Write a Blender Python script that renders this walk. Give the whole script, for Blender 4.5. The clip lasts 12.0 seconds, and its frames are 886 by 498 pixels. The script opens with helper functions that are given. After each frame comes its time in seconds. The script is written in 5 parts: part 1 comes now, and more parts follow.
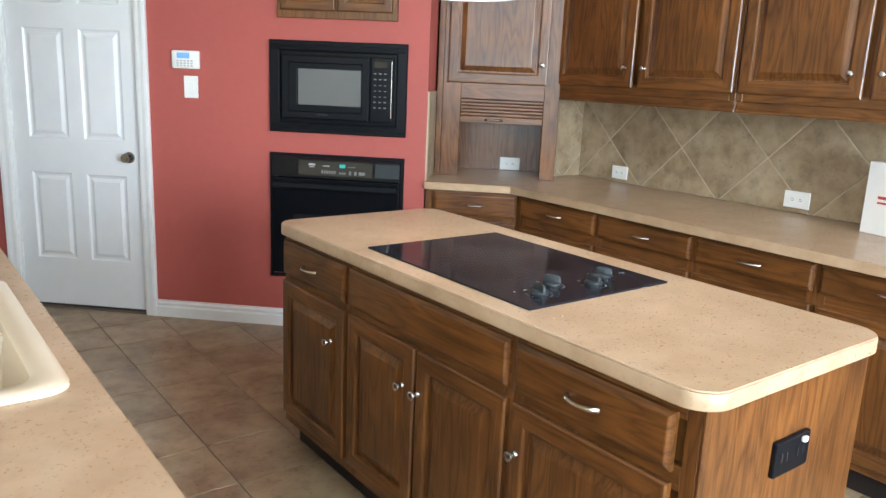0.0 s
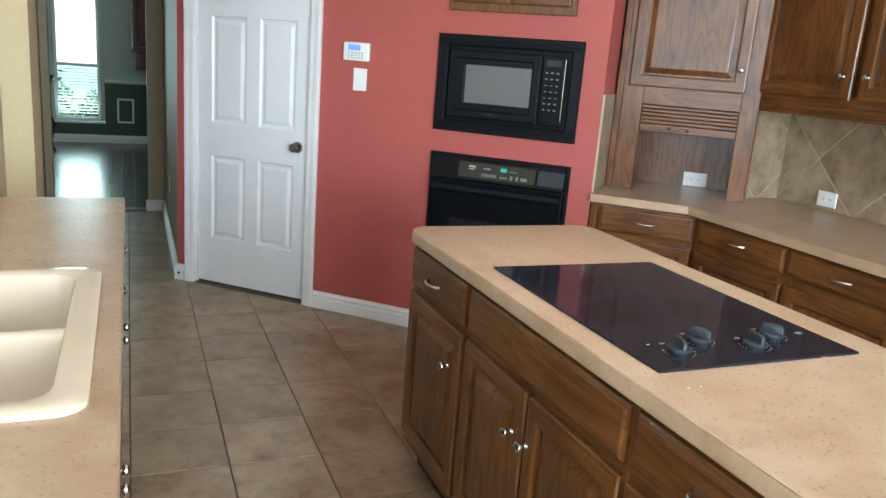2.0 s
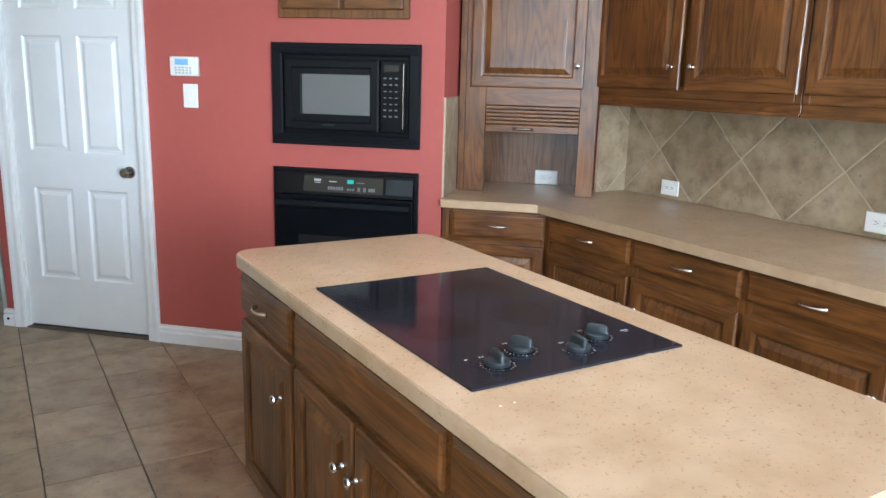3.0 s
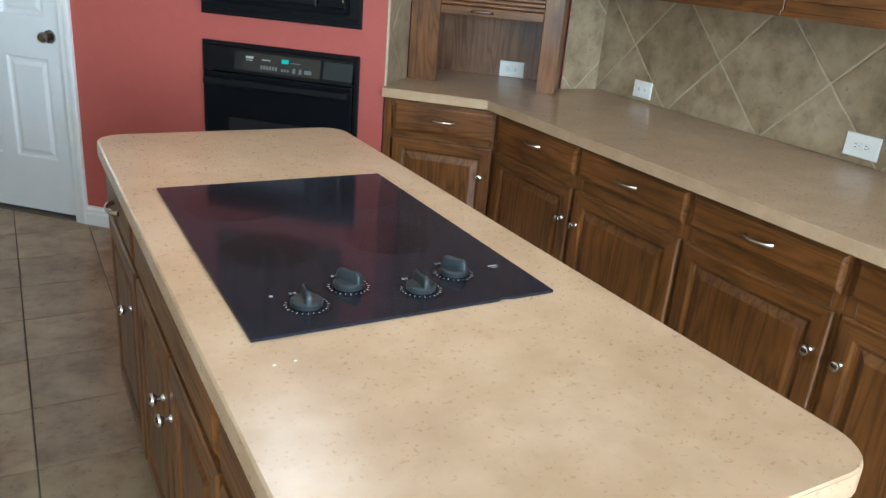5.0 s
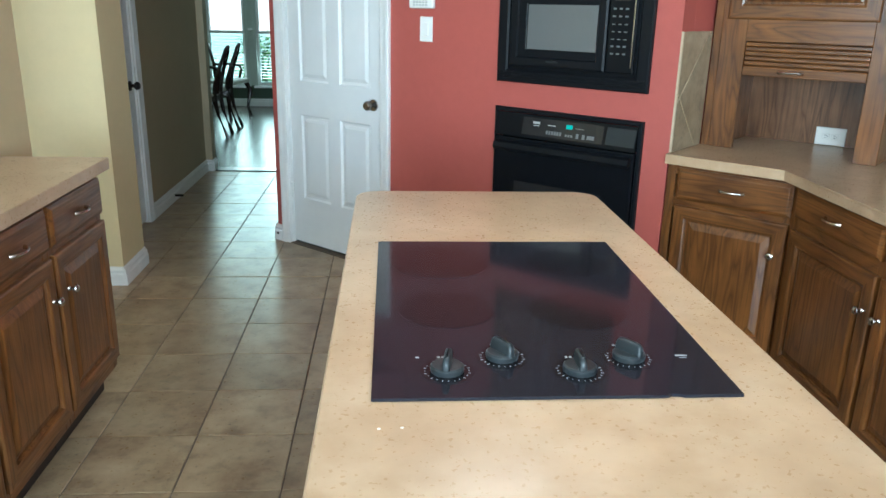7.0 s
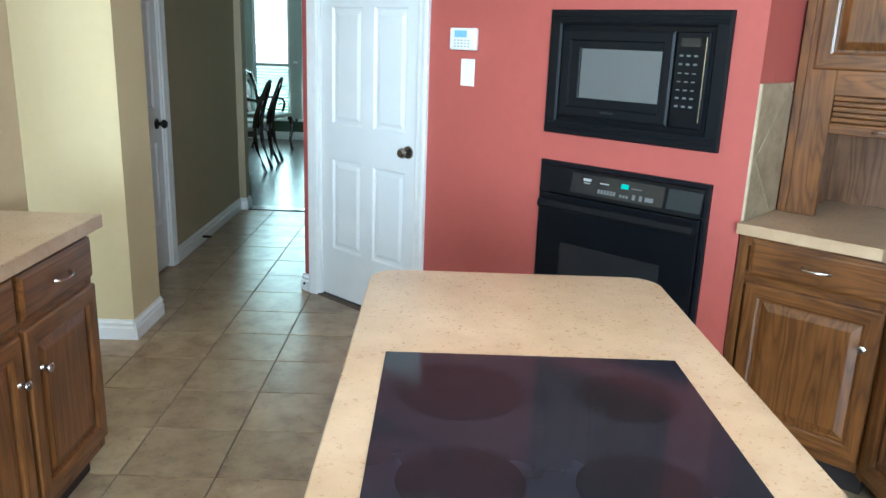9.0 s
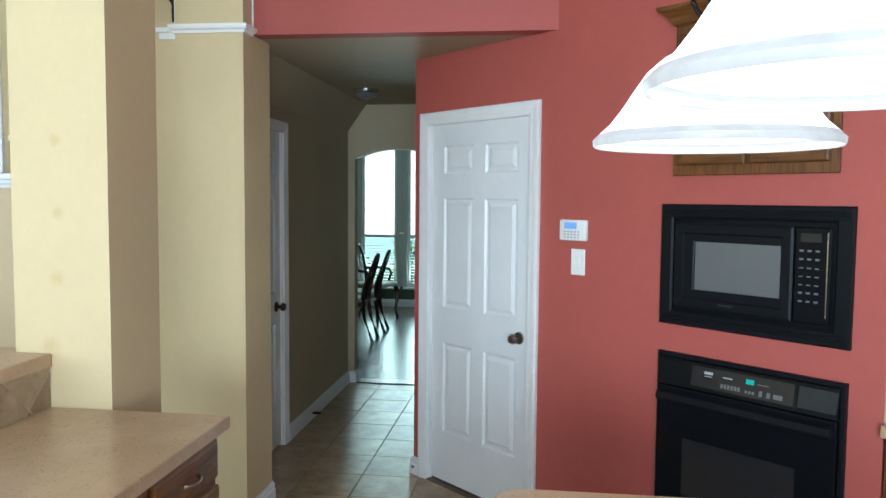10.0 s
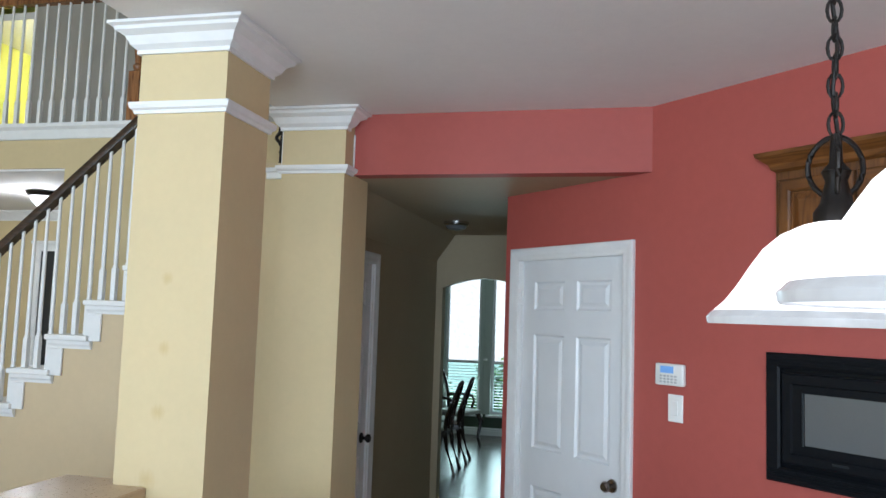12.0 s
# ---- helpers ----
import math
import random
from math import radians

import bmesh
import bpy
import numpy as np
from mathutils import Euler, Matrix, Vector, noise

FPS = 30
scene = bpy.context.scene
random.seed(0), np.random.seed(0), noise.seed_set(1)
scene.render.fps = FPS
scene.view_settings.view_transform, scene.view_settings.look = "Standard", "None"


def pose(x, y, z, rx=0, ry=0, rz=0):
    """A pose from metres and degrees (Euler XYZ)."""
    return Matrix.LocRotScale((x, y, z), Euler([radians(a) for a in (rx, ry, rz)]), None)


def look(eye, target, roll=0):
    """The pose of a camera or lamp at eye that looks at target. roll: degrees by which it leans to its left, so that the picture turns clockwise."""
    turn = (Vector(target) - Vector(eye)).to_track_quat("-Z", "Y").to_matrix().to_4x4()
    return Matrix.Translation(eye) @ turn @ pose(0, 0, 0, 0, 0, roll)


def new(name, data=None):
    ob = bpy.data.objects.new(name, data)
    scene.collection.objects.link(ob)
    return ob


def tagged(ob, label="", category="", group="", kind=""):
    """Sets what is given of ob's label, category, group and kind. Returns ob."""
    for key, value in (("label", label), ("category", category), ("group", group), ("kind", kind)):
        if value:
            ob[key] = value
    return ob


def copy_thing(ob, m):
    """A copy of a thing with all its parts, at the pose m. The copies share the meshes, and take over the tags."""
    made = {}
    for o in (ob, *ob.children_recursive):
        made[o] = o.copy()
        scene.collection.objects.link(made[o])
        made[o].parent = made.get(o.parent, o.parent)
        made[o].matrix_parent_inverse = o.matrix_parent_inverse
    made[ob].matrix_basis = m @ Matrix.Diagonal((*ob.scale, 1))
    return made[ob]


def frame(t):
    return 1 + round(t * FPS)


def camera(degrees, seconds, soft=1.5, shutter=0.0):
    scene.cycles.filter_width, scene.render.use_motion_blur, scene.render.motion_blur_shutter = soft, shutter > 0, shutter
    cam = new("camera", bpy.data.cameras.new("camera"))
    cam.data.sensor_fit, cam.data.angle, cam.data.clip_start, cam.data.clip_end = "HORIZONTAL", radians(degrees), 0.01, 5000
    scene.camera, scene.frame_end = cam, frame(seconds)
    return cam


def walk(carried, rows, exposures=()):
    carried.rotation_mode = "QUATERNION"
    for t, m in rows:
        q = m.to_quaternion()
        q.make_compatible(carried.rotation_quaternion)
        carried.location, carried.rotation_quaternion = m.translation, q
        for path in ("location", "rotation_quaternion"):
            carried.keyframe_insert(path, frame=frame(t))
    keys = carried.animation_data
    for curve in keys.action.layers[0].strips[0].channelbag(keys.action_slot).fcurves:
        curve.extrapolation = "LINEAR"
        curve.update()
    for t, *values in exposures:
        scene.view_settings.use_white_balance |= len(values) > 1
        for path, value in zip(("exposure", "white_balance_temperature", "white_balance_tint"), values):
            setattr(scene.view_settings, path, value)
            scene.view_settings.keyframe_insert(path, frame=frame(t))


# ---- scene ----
cam = camera(60.0, 12.0)
PATH = [
    (0, (0.74, 0.574, 1.479), (1.922, 2.125, 1.033), 2.5),
    (0.5, (0.926, 0.580, 1.484), (1.716, 2.366, 1.051), 2.9),
    (1, (1.051, 0.639, 1.463), (1.688, 2.469, 0.968), 2.9),
    (1.5, (1.07, 0.719, 1.458), (1.793, 2.508, 0.93), 4.4),
    (2, (1.061, 0.750, 1.48), (1.811, 2.542, 1.005), 4.5),
    (2.5, (1.118, 0.792, 1.474), (1.984, 2.543, 1.045), 2.5),
    (3, (1.294, 0.800, 1.473), (2.3, 2.472, 1.037), 1.6),
    (3.5, (1.458, 0.791, 1.472), (2.497, 2.437, 1.011), 2.7),
    (3.7, (1.498, 0.781, 1.466), (2.532, 2.426, 0.991), 3.1),
    (5.3, (1.885, 0.959, 1.464), (2.766, 2.586, 0.707), 4.7),
    (5.5, (1.982, 0.983, 1.436), (2.744, 2.667, 0.672), 3.9),
    (6, (2.034, 0.923, 1.43), (2.516, 2.706, 0.664), 2.4),
    (6.5, (2.056, 0.896, 1.44), (2.356, 2.731, 0.703), 1),
    (7, (2.046, 0.913, 1.45), (2.185, 2.816, 0.85), 1.3),
    (7.2, (2.047, 0.942, 1.448), (2.143, 2.851, 0.859), 1.1),
    (8.8, (2.1, 1.316, 1.474), (2.138, 3.234, 0.911), 1.9),
    (9, (2.105, 1.316, 1.488), (2.127, 3.245, 0.961), 2.1),
    (9.5, (2.096, 1.316, 1.552), (2.122, 3.278, 1.168), 1),
    (10, (2.039, 1.316, 1.64), (1.796, 3.296, 1.505), 0.5),
    (10.5, (1.993, 1.308, 1.653), (1.493, 3.244, 1.589), 2.2),
    (11, (1.963, 1.316, 1.704), (1.363, 3.223, 1.749), 2.2),
    (11.5, (1.96, 1.316, 1.728), (1.303, 3.202, 1.836), 1.7),
    (12, (1.996, 1.311, 1.722), (1.538, 3.250, 1.894), 1.9),
]
walk(cam, [(t, look(eye, target, roll)) for t, eye, target, roll in PATH], exposures=[(0, 1.7, 5900, 8), (1.2, 1.5, 5900, 8), (2, 1.58, 5800, 8), (3.5, 1.74, 5500, 7), (5.3, 1.42, 5500, 1), (7.2, 1.70, 5400, -2), (9.2, 1.98, 5250, 0), (10, 1.37, 5550, 5), (11, 1.02, 5950, 12), (12, 1.07, 5600, 9)])

# ---- light ----
world = bpy.data.worlds.new("sky")
scene.world = world
world.use_nodes = True
wn = world.node_tree.nodes
sky = wn.new("ShaderNodeTexSky")
sky.sky_type = "NISHITA"
sky.sun_disc = False
sky.sun_elevation = radians(60)
sky.sun_rotation = radians(197)
world.node_tree.links.new(sky.outputs[0], wn["Background"].inputs[0])
wn["Background"].inputs[1].default_value = 0.12

sun = new("sun", bpy.data.lights.new("sun", "SUN"))
sun.data.energy = 4.0
sun.data.angle = radians(0.5)
sun.data.color = (1.0, 0.95, 0.88)
sun.matrix_world = look((-5, -16.5, 30), (0, 0, 0))


def window_light(name, eye, target, w, h, power, color=(0.84, 0.94, 1.0)):
    ob = new(name, bpy.data.lights.new(name, "AREA"))
    ob.data.shape, ob.data.size, ob.data.size_y = "RECTANGLE", w, h
    ob.data.energy, ob.data.color = power, color
    ob.matrix_world = look(eye, target)
    return ob


window_light("daylight_nook", (2.2, -1.93, 1.5), (2.2, 4, 5.4), 2.6, 1.7, 126)
window_light("daylight_living", (-2.3, -1.93, 2.2), (-2.3, 4, 5.0), 3.4, 3.4, 84)
window_light("daylight_dining_a", (-0.30, 12.50, 1.35), (-0.30, 8, 0.9), 0.5, 1.9, 10, (0.76, 0.99, 0.91))
window_light("daylight_dining_b", (0.40, 12.50, 1.35), (0.40, 8, 0.9), 0.5, 1.9, 10, (0.76, 0.99, 0.91))


def point_light(name, at, power, color, r=0.04):
    ob = new(name, bpy.data.lights.new(name, "POINT"))
    ob.data.energy, ob.data.color, ob.data.shadow_soft_size = power, color, r
    ob.location = at


point_light("pendant_bulb_a", (2.320, 2.61, 1.765), 1.2, (1.0, 0.96, 0.92))
point_light("pendant_bulb_b", (2.332, 2.09, 1.785), 1.2, (1.0, 0.96, 0.92))
point_light("hall_bulb", (-2.9, 6.93, 2.52), 14, (1.0, 0.95, 0.88))
# Added fill for the bright upstairs room; no lamp fitting stands there.
point_light("upper_room_fill", (-3.2, 8.0, 4.2), 16, (1.0, 0.97, 0.85), 0.15)

# ---- materials ----


class Nodes:
    def __init__(self, name):
        self.mat = bpy.data.materials.new(name)
        self.mat.use_nodes = True
        self.n = self.mat.node_tree.nodes
        self.l = self.mat.node_tree.links
        self.b = self.n["Principled BSDF"]
        self.co = self.n.new("ShaderNodeTexCoord").outputs["Object"]
        self.rnd = self.n.new("ShaderNodeObjectInfo").outputs["Random"]

    def map(self, scale, src=None, shift=True):
        m = self.n.new("ShaderNodeMapping")
        self.l.new(src or self.co, m.inputs[0])
        m.inputs["Scale"].default_value = scale
        if shift:
            mul = self.n.new("ShaderNodeMath")
            mul.operation = "MULTIPLY"
            mul.inputs[1].default_value = 37.0
            self.l.new(self.rnd, mul.inputs[0])
            self.l.new(mul.outputs[0], m.inputs["Location"])
        return m.outputs[0]

    def noise(self, scale, detail=4, rough=0.55, vec=None, distort=0.0):
        t = self.n.new("ShaderNodeTexNoise")
        t.inputs["Scale"].default_value = scale
        t.inputs["Detail"].default_value = detail
        t.inputs["Roughness"].default_value = rough
        t.inputs["Distortion"].default_value = distort
        self.l.new(vec or self.co, t.inputs["Vector"])
        return t.outputs["Fac"]

    def ramp(self, fac, stops):
        r = self.n.new("ShaderNodeValToRGB")
        while len(r.color_ramp.elements) < len(stops):
            r.color_ramp.elements.new(0.5)
        for e, (p, c) in zip(r.color_ramp.elements, stops):
            e.position = p
            e.color = (*c, 1) if len(c) == 3 else c
        self.l.new(fac, r.inputs[0])
        return r.outputs[0]

    def mix(self, a, b, fac, kind="MULTIPLY"):
        m = self.n.new("ShaderNodeMix")
        m.data_type, m.blend_type = "RGBA", kind
        for sock, v in ((m.inputs[0], fac), (m.inputs[6], a), (m.inputs[7], b)):
            if isinstance(v, bpy.types.NodeSocket):
                self.l.new(v, sock)
            else:
                sock.default_value = v
        return m.outputs[2]

    def bump(self, height, strength, dist=0.002):
        bnode = self.n.new("ShaderNodeBump")
        bnode.inputs["Strength"].default_value = strength
        bnode.inputs["Distance"].default_value = dist
        self.l.new(height, bnode.inputs["Height"])
        self.l.new(bnode.outputs[0], self.b.inputs["Normal"])

    def set(self, color=None, rough=None, metal=None, **kw):
        for key, v in (("Base Color", color), ("Roughness", rough), ("Metallic", metal), *kw.items()):
            key = key.replace("_", " ")
            if v is None:
                continue
            if isinstance(v, bpy.types.NodeSocket):
                self.l.new(v, self.b.inputs[key])
            else:
                self.b.inputs[key].default_value = (*v, 1) if isinstance(v, tuple) and len(v) == 3 else v
        return self.mat


def g3(v):
    return (v, v, v)


def paint(name, color, rough=0.6, texture=0.35, blotch=0.12, grain=220.0):
    """Rolled wall paint with orange-peel relief and faint blotches."""
    k = Nodes(name)
    big = k.ramp(k.noise(1.3, 3), [(0.3, g3(1 - blotch)), (0.7, g3(1.0))])
    small = k.ramp(k.noise(22, 4, 0.7), [(0.3, g3(1 - blotch * 0.6)), (0.7, g3(1.0))])
    col = k.mix(k.mix((*color, 1), big, 1.0), small, 1.0)
    k.bump(k.noise(grain, 3), texture, 0.0012)
    return k.set(col, rough)


def plain(name, color, rough=0.5, metal=0.0, vary=0.1, scale=40.0, bump=0.0, **kw):
    k = Nodes(name)
    v = k.ramp(k.noise(scale, 3), [(0.3, g3(1 - vary)), (0.7, g3(1.0))])
    if bump:
        k.bump(k.noise(scale * 4, 3), bump, 0.001)
    return k.set(k.mix((*color, 1), v, 1.0), rough, metal, **kw)


def oak(name, along, dark, mid, light, rough=0.38):
    """Stained oak; along is the axis of the grain in the part's own space."""
    k = Nodes(name)
    s_fine = [150.0, 150.0, 150.0]
    s_fine["xyz".index(along)] = 5.0
    s_big = [12.0, 12.0, 12.0]
    s_big["xyz".index(along)] = 1.3
    base = k.map((1, 1, 1))
    fine = k.noise(1.0, 5, 0.62, k.map(s_fine, base, False))
    big = k.noise(1.0, 2, 0.45, k.map(s_big, base, False), 0.35)
    rings = k.n.new("ShaderNodeMath")
    rings.operation = "MULTIPLY"
    rings.inputs[1].default_value = 9.0
    k.l.new(big, rings.inputs[0])
    fr = k.n.new("ShaderNodeMath")
    fr.operation = "PINGPONG"
    fr.inputs[1].default_value = 0.5
    k.l.new(rings.outputs[0], fr.inputs[0])
    ringcol = k.ramp(fr.outputs[0], [(0.0, dark), (0.13, mid), (0.45, light)])
    pores = k.ramp(fine, [(0.33, g3(0.56)), (0.46, g3(0.93)), (0.68, g3(1.16))])
    col = k.mix(ringcol, pores, 0.68)
    wear = k.ramp(k.noise(4.0, 4, 0.55, base), [(0.3, (0.68, 0.66, 0.64)), (0.5, g3(0.96)), (0.7, (1.24, 1.22, 1.15))])
    col = k.mix(col, wear, 1.0)
    k.bump(fine, 0.25, 0.0012)
    rr = k.ramp(fine, [(0.3, g3(rough + 0.14)), (0.7, g3(rough - 0.06))])
    return k.set(col, rr, Specular_IOR_Level=0.36, Coat_Weight=0.38, Coat_Roughness=0.18)


OAK = ((0.086, 0.0310, 0.0072), (0.122, 0.0450, 0.0100), (0.162, 0.0620, 0.0140))
M_OAK_V = oak("stained_oak_vertical", "z", *OAK)
M_OAK_H = oak("stained_oak_horizontal", "x", *OAK)
M_OAK_Y = oak("stained_oak_lengthwise", "y", *OAK)
M_NEWEL = oak("honey_oak", "z", (0.10, 0.035, 0.010), (0.20, 0.075, 0.022), (0.28, 0.12, 0.04))
M_RAIL = oak("dark_handrail", "x", (0.012, 0.006, 0.004), (0.026, 0.012, 0.008), (0.04, 0.02, 0.012), 0.3)
M_MAHOG = plain("dark_mahogany", (0.022, 0.008, 0.006), 0.25, vary=0.35, scale=9.0)
M_MAHOG_RED = plain("red_mahogany", (0.10, 0.018, 0.012), 0.35, vary=0.35, scale=9.0)


def laminate():
    k = Nodes("stone_look_laminate")
    cloud = k.ramp(k.noise(7.0, 4, 0.55), [(0.30, (0.405, 0.274, 0.163)), (0.5, (0.438, 0.304, 0.185)), (0.72, (0.495, 0.360, 0.234))])
    patch = k.ramp(k.noise(16, 4, 0.6), [(0.36, (0.90, 0.86, 0.80)), (0.5, g3(1.0)), (0.62, (1.07, 1.05, 1.02))])
    col = k.mix(cloud, patch, 0.5)
    rr = k.ramp(k.noise(120, 3), [(0.3, g3(0.27)), (0.7, g3(0.30))])
    return k.set(col, rr)


M_LAM = laminate()


def slate_tile(name, a, b, c, rough=0.42, pits=0.15, stains=0.3, big=4.0, relief=0.28):
    k = Nodes(name)
    vec = k.map((1, 1, 1))
    cloud = k.ramp(k.noise(big, 5, 0.6, vec), [(0.28, a), (0.5, b), (0.74, c)])
    stain = k.ramp(k.noise(15, 4, 0.6, vec), [(0.30, g3(0.68)), (0.48, g3(1.0)), (0.72, g3(1.1))])
    pit = k.ramp(k.noise(48, 3, 0.6, vec), [(0.27, g3(0.55)), (0.36, g3(1.0))])
    tone = k.ramp(k.rnd, [(0.0, g3(0.88)), (1.0, g3(1.08))])
    col = k.mix(k.mix(k.mix(cloud, stain, stains), pit, pits), tone, 1.0)
    k.bump(k.noise(26, 5, 0.65, vec), relief, 0.003)
    rr = k.ramp(k.noise(60, 3, 0.6, vec), [(0.3, g3(rough + 0.03)), (0.7, g3(rough - 0.02))])
    return k.set(col, rr)


M_TILE = slate_tile("floor_tile_ceramic", (0.188, 0.113, 0.058), (0.312, 0.219, 0.124), (0.400, 0.300, 0.182), 0.29, 0.7, 0.8, 6.0, 0.14)
M_SPLASH = slate_tile("tumbled_stone_tile", (0.208, 0.143, 0.079), (0.308, 0.227, 0.137), (0.40, 0.310, 0.203), 0.45, 0.7, 0.85, 8.0)
M_GROUT = plain("dark_grout", (0.135, 0.100, 0.072), 0.9, vary=0.3, scale=60)
M_GROUT_L = plain("sand_grout", (0.50, 0.41, 0.28), 0.9, vary=0.2, scale=60)

M_RED = paint("terracotta_red_paint", (0.415, 0.090, 0.071), 0.62, 0.45, 0.10)


def stained(name, color, spots):
    """Rolled paint with a few faint ochre stains at the given places."""
    mat = paint(name, color, 0.6, 0.4, 0.07)
    n, l = mat.node_tree.nodes, mat.node_tree.links
    b = n["Principled BSDF"]
    co = n.new("ShaderNodeTexCoord").outputs["Object"]
    wob = n.new("ShaderNodeTexNoise")
    wob.inputs["Scale"].default_value = 30.0
    for at, size in spots:
        d = n.new("ShaderNodeVectorMath")
        d.operation = "DISTANCE"
        d.inputs[1].default_value = at
        l.new(co, d.inputs[0])
        q = n.new("ShaderNodeMath")
        q.operation = "MULTIPLY_ADD"
        q.inputs[1].default_value = size * 1.4
        l.new(wob.outputs["Fac"], q.inputs[0])
        l.new(d.outputs["Value"], q.inputs[2])
        rmp = n.new("ShaderNodeValToRGB")
        rmp.color_ramp.elements[0].position, rmp.color_ramp.elements[0].color = size, (0.80, 0.69, 0.50, 1)
        rmp.color_ramp.elements[1].position, rmp.color_ramp.elements[1].color = size * 2.2, (1, 1, 1, 1)
        l.new(q.outputs[0], rmp.inputs[0])
        m = n.new("ShaderNodeMix")
        m.data_type, m.blend_type = "RGBA", "MULTIPLY"
        m.inputs[0].default_value = 0.5
        l.new(b.inputs["Base Color"].links[0].from_socket, m.inputs[6])
        l.new(rmp.outputs[0], m.inputs[7])
        l.new(m.outputs[2], b.inputs["Base Color"])
    return mat


M_COLUMN = stained("stained_yellow_paint", (0.62, 0.50, 0.28), [((0.433, 3.722, 1.82), 0.018), ((0.436, 3.722, 1.575), 0.02), ((0.428, 3.722, 1.353), 0.022), ((0.40, 3.722, 1.12), 0.03)])
M_YEL = paint("pale_yellow_paint", (0.62, 0.50, 0.28), 0.6, 0.4, 0.07)
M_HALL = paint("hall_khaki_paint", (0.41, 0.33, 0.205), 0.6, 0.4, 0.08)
M_CEIL = paint("ceiling_white_paint", (0.82, 0.80, 0.79), 0.85, 0.9, 0.05, 90.0)
M_GREEN = paint("dark_green_paint", (0.045, 0.075, 0.042), 0.5, 0.3, 0.1)
M_SAGE = paint("sage_grey_paint", (0.46, 0.50, 0.45), 0.6, 0.3, 0.08)
M_LIME = paint("lime_yellow_paint", (0.68, 0.66, 0.17), 0.6, 0.3, 0.05)
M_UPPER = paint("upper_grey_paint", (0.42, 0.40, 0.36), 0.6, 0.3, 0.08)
M_WHITE = plain("white_gloss_paint", (0.73, 0.735, 0.73), 0.32, vary=0.05, scale=6.0, bump=0.05)
M_TRIM = plain("white_trim_paint", (0.78, 0.775, 0.755), 0.38, vary=0.06, scale=12.0, bump=0.05)
M_PLATE = plain("white_plastic", (0.80, 0.79, 0.75), 0.3, vary=0.03)
M_SLOT = plain("dark_slot", (0.02, 0.02, 0.02), 0.6)
M_CHROME = plain("satin_nickel", (0.62, 0.60, 0.57), 0.22, 1.0, 0.12, 30.0)
M_BRASS = plain("antique_bronze_knob", (0.33, 0.30, 0.27), 0.25, 1.0, 0.2, 30.0)
M_BLACK = plain("black_enamel", (0.006, 0.007, 0.009), 0.2, vary=0.2, scale=20.0, Specular_IOR_Level=0.14)
M_BLACK_M = plain("black_satin_plastic", (0.008, 0.009, 0.011), 0.34, vary=0.2, scale=60.0, bump=0.05, Specular_IOR_Level=0.12)
M_KNOB = plain("charcoal_knob_plastic", (0.022, 0.026, 0.028), 0.33, vary=0.15, scale=50.0, Specular_IOR_Level=0.3)
M_GLASSBLK = plain("black_ceramic_glass", (0.017, 0.017, 0.023), 0.08, vary=0.15, scale=14.0, Specular_IOR_Level=0.2)
M_BURNER = plain("burner_print", (0.0115, 0.011, 0.014), 0.09, vary=0.2, scale=300.0, Specular_IOR_Level=0.19)
M_OVENGLASS = plain("oven_glass", (0.02, 0.02, 0.022), 0.06, vary=0.1)
M_MWGLASS = plain("microwave_window", (0.13, 0.135, 0.135), 0.12, vary=0.15, scale=400.0)
M_PRINT = plain("pale_print", (0.42, 0.43, 0.43), 0.5)
M_KEY = plain("dim_key_print", (0.13, 0.137, 0.14), 0.5)
M_SINK = plain("almond_enamel", (0.71, 0.59, 0.42), 0.2, vary=0.05, scale=5.0)
M_IRON = plain("wrought_iron", (0.018, 0.014, 0.012), 0.45, 0.6, 0.3, 60.0, 0.2)
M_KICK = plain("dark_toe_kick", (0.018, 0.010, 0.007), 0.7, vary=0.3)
M_LCD = plain("lcd_blue", (0.16, 0.33, 0.66), 0.3)
M_LCDG = plain("lcd_green", (0.02, 0.35, 0.30), 0.3)
M_LCDG.node_tree.nodes["Principled BSDF"].inputs["Emission Color"].default_value = (0.05, 0.9, 0.75, 1)
M_LCDG.node_tree.nodes["Principled BSDF"].inputs["Emission Strength"].default_value = 0.05
M_LCD.node_tree.nodes["Principled BSDF"].inputs["Emission Color"].default_value = (0.3, 0.55, 0.95, 1)
M_LCD.node_tree.nodes["Principled BSDF"].inputs["Emission Strength"].default_value = 0.10
M_REDPRINT = plain("red_print", (0.5, 0.05, 0.03), 0.5)
M_WOODFLOOR = slate_tile("dark_plank_floor", (0.020, 0.015, 0.012), (0.035, 0.026, 0.02), (0.055, 0.04, 0.03), 0.25)
M_WOODFLOOR.node_tree.nodes["Principled BSDF"].inputs["Specular IOR Level"].default_value = 0.3
M_CARPET = plain("beige_carpet", (0.30, 0.25, 0.19), 0.95, vary=0.25, scale=90.0, bump=0.6)
M_GRASS = plain("lawn_green", (0.06, 0.10, 0.025), 0.9, vary=0.5, scale=3.0)
M_LEAF = plain("shrub_leaf", (0.17, 0.24, 0.06), 0.6, vary=0.5, scale=7.0)
M_BRICK = plain("pale_brick", (0.78, 0.74, 0.70), 0.9, vary=0.3, scale=9.0)


def glass_pane(name, tint):
    k = Nodes(name)
    return k.set(tint, 0.02, Transmission_Weight=1.0, IOR=1.1)


M_PANE = glass_pane("window_glass", (0.95, 0.98, 0.97))
M_SCREEN = glass_pane("screened_window_glass", (0.55, 0.86, 0.80))


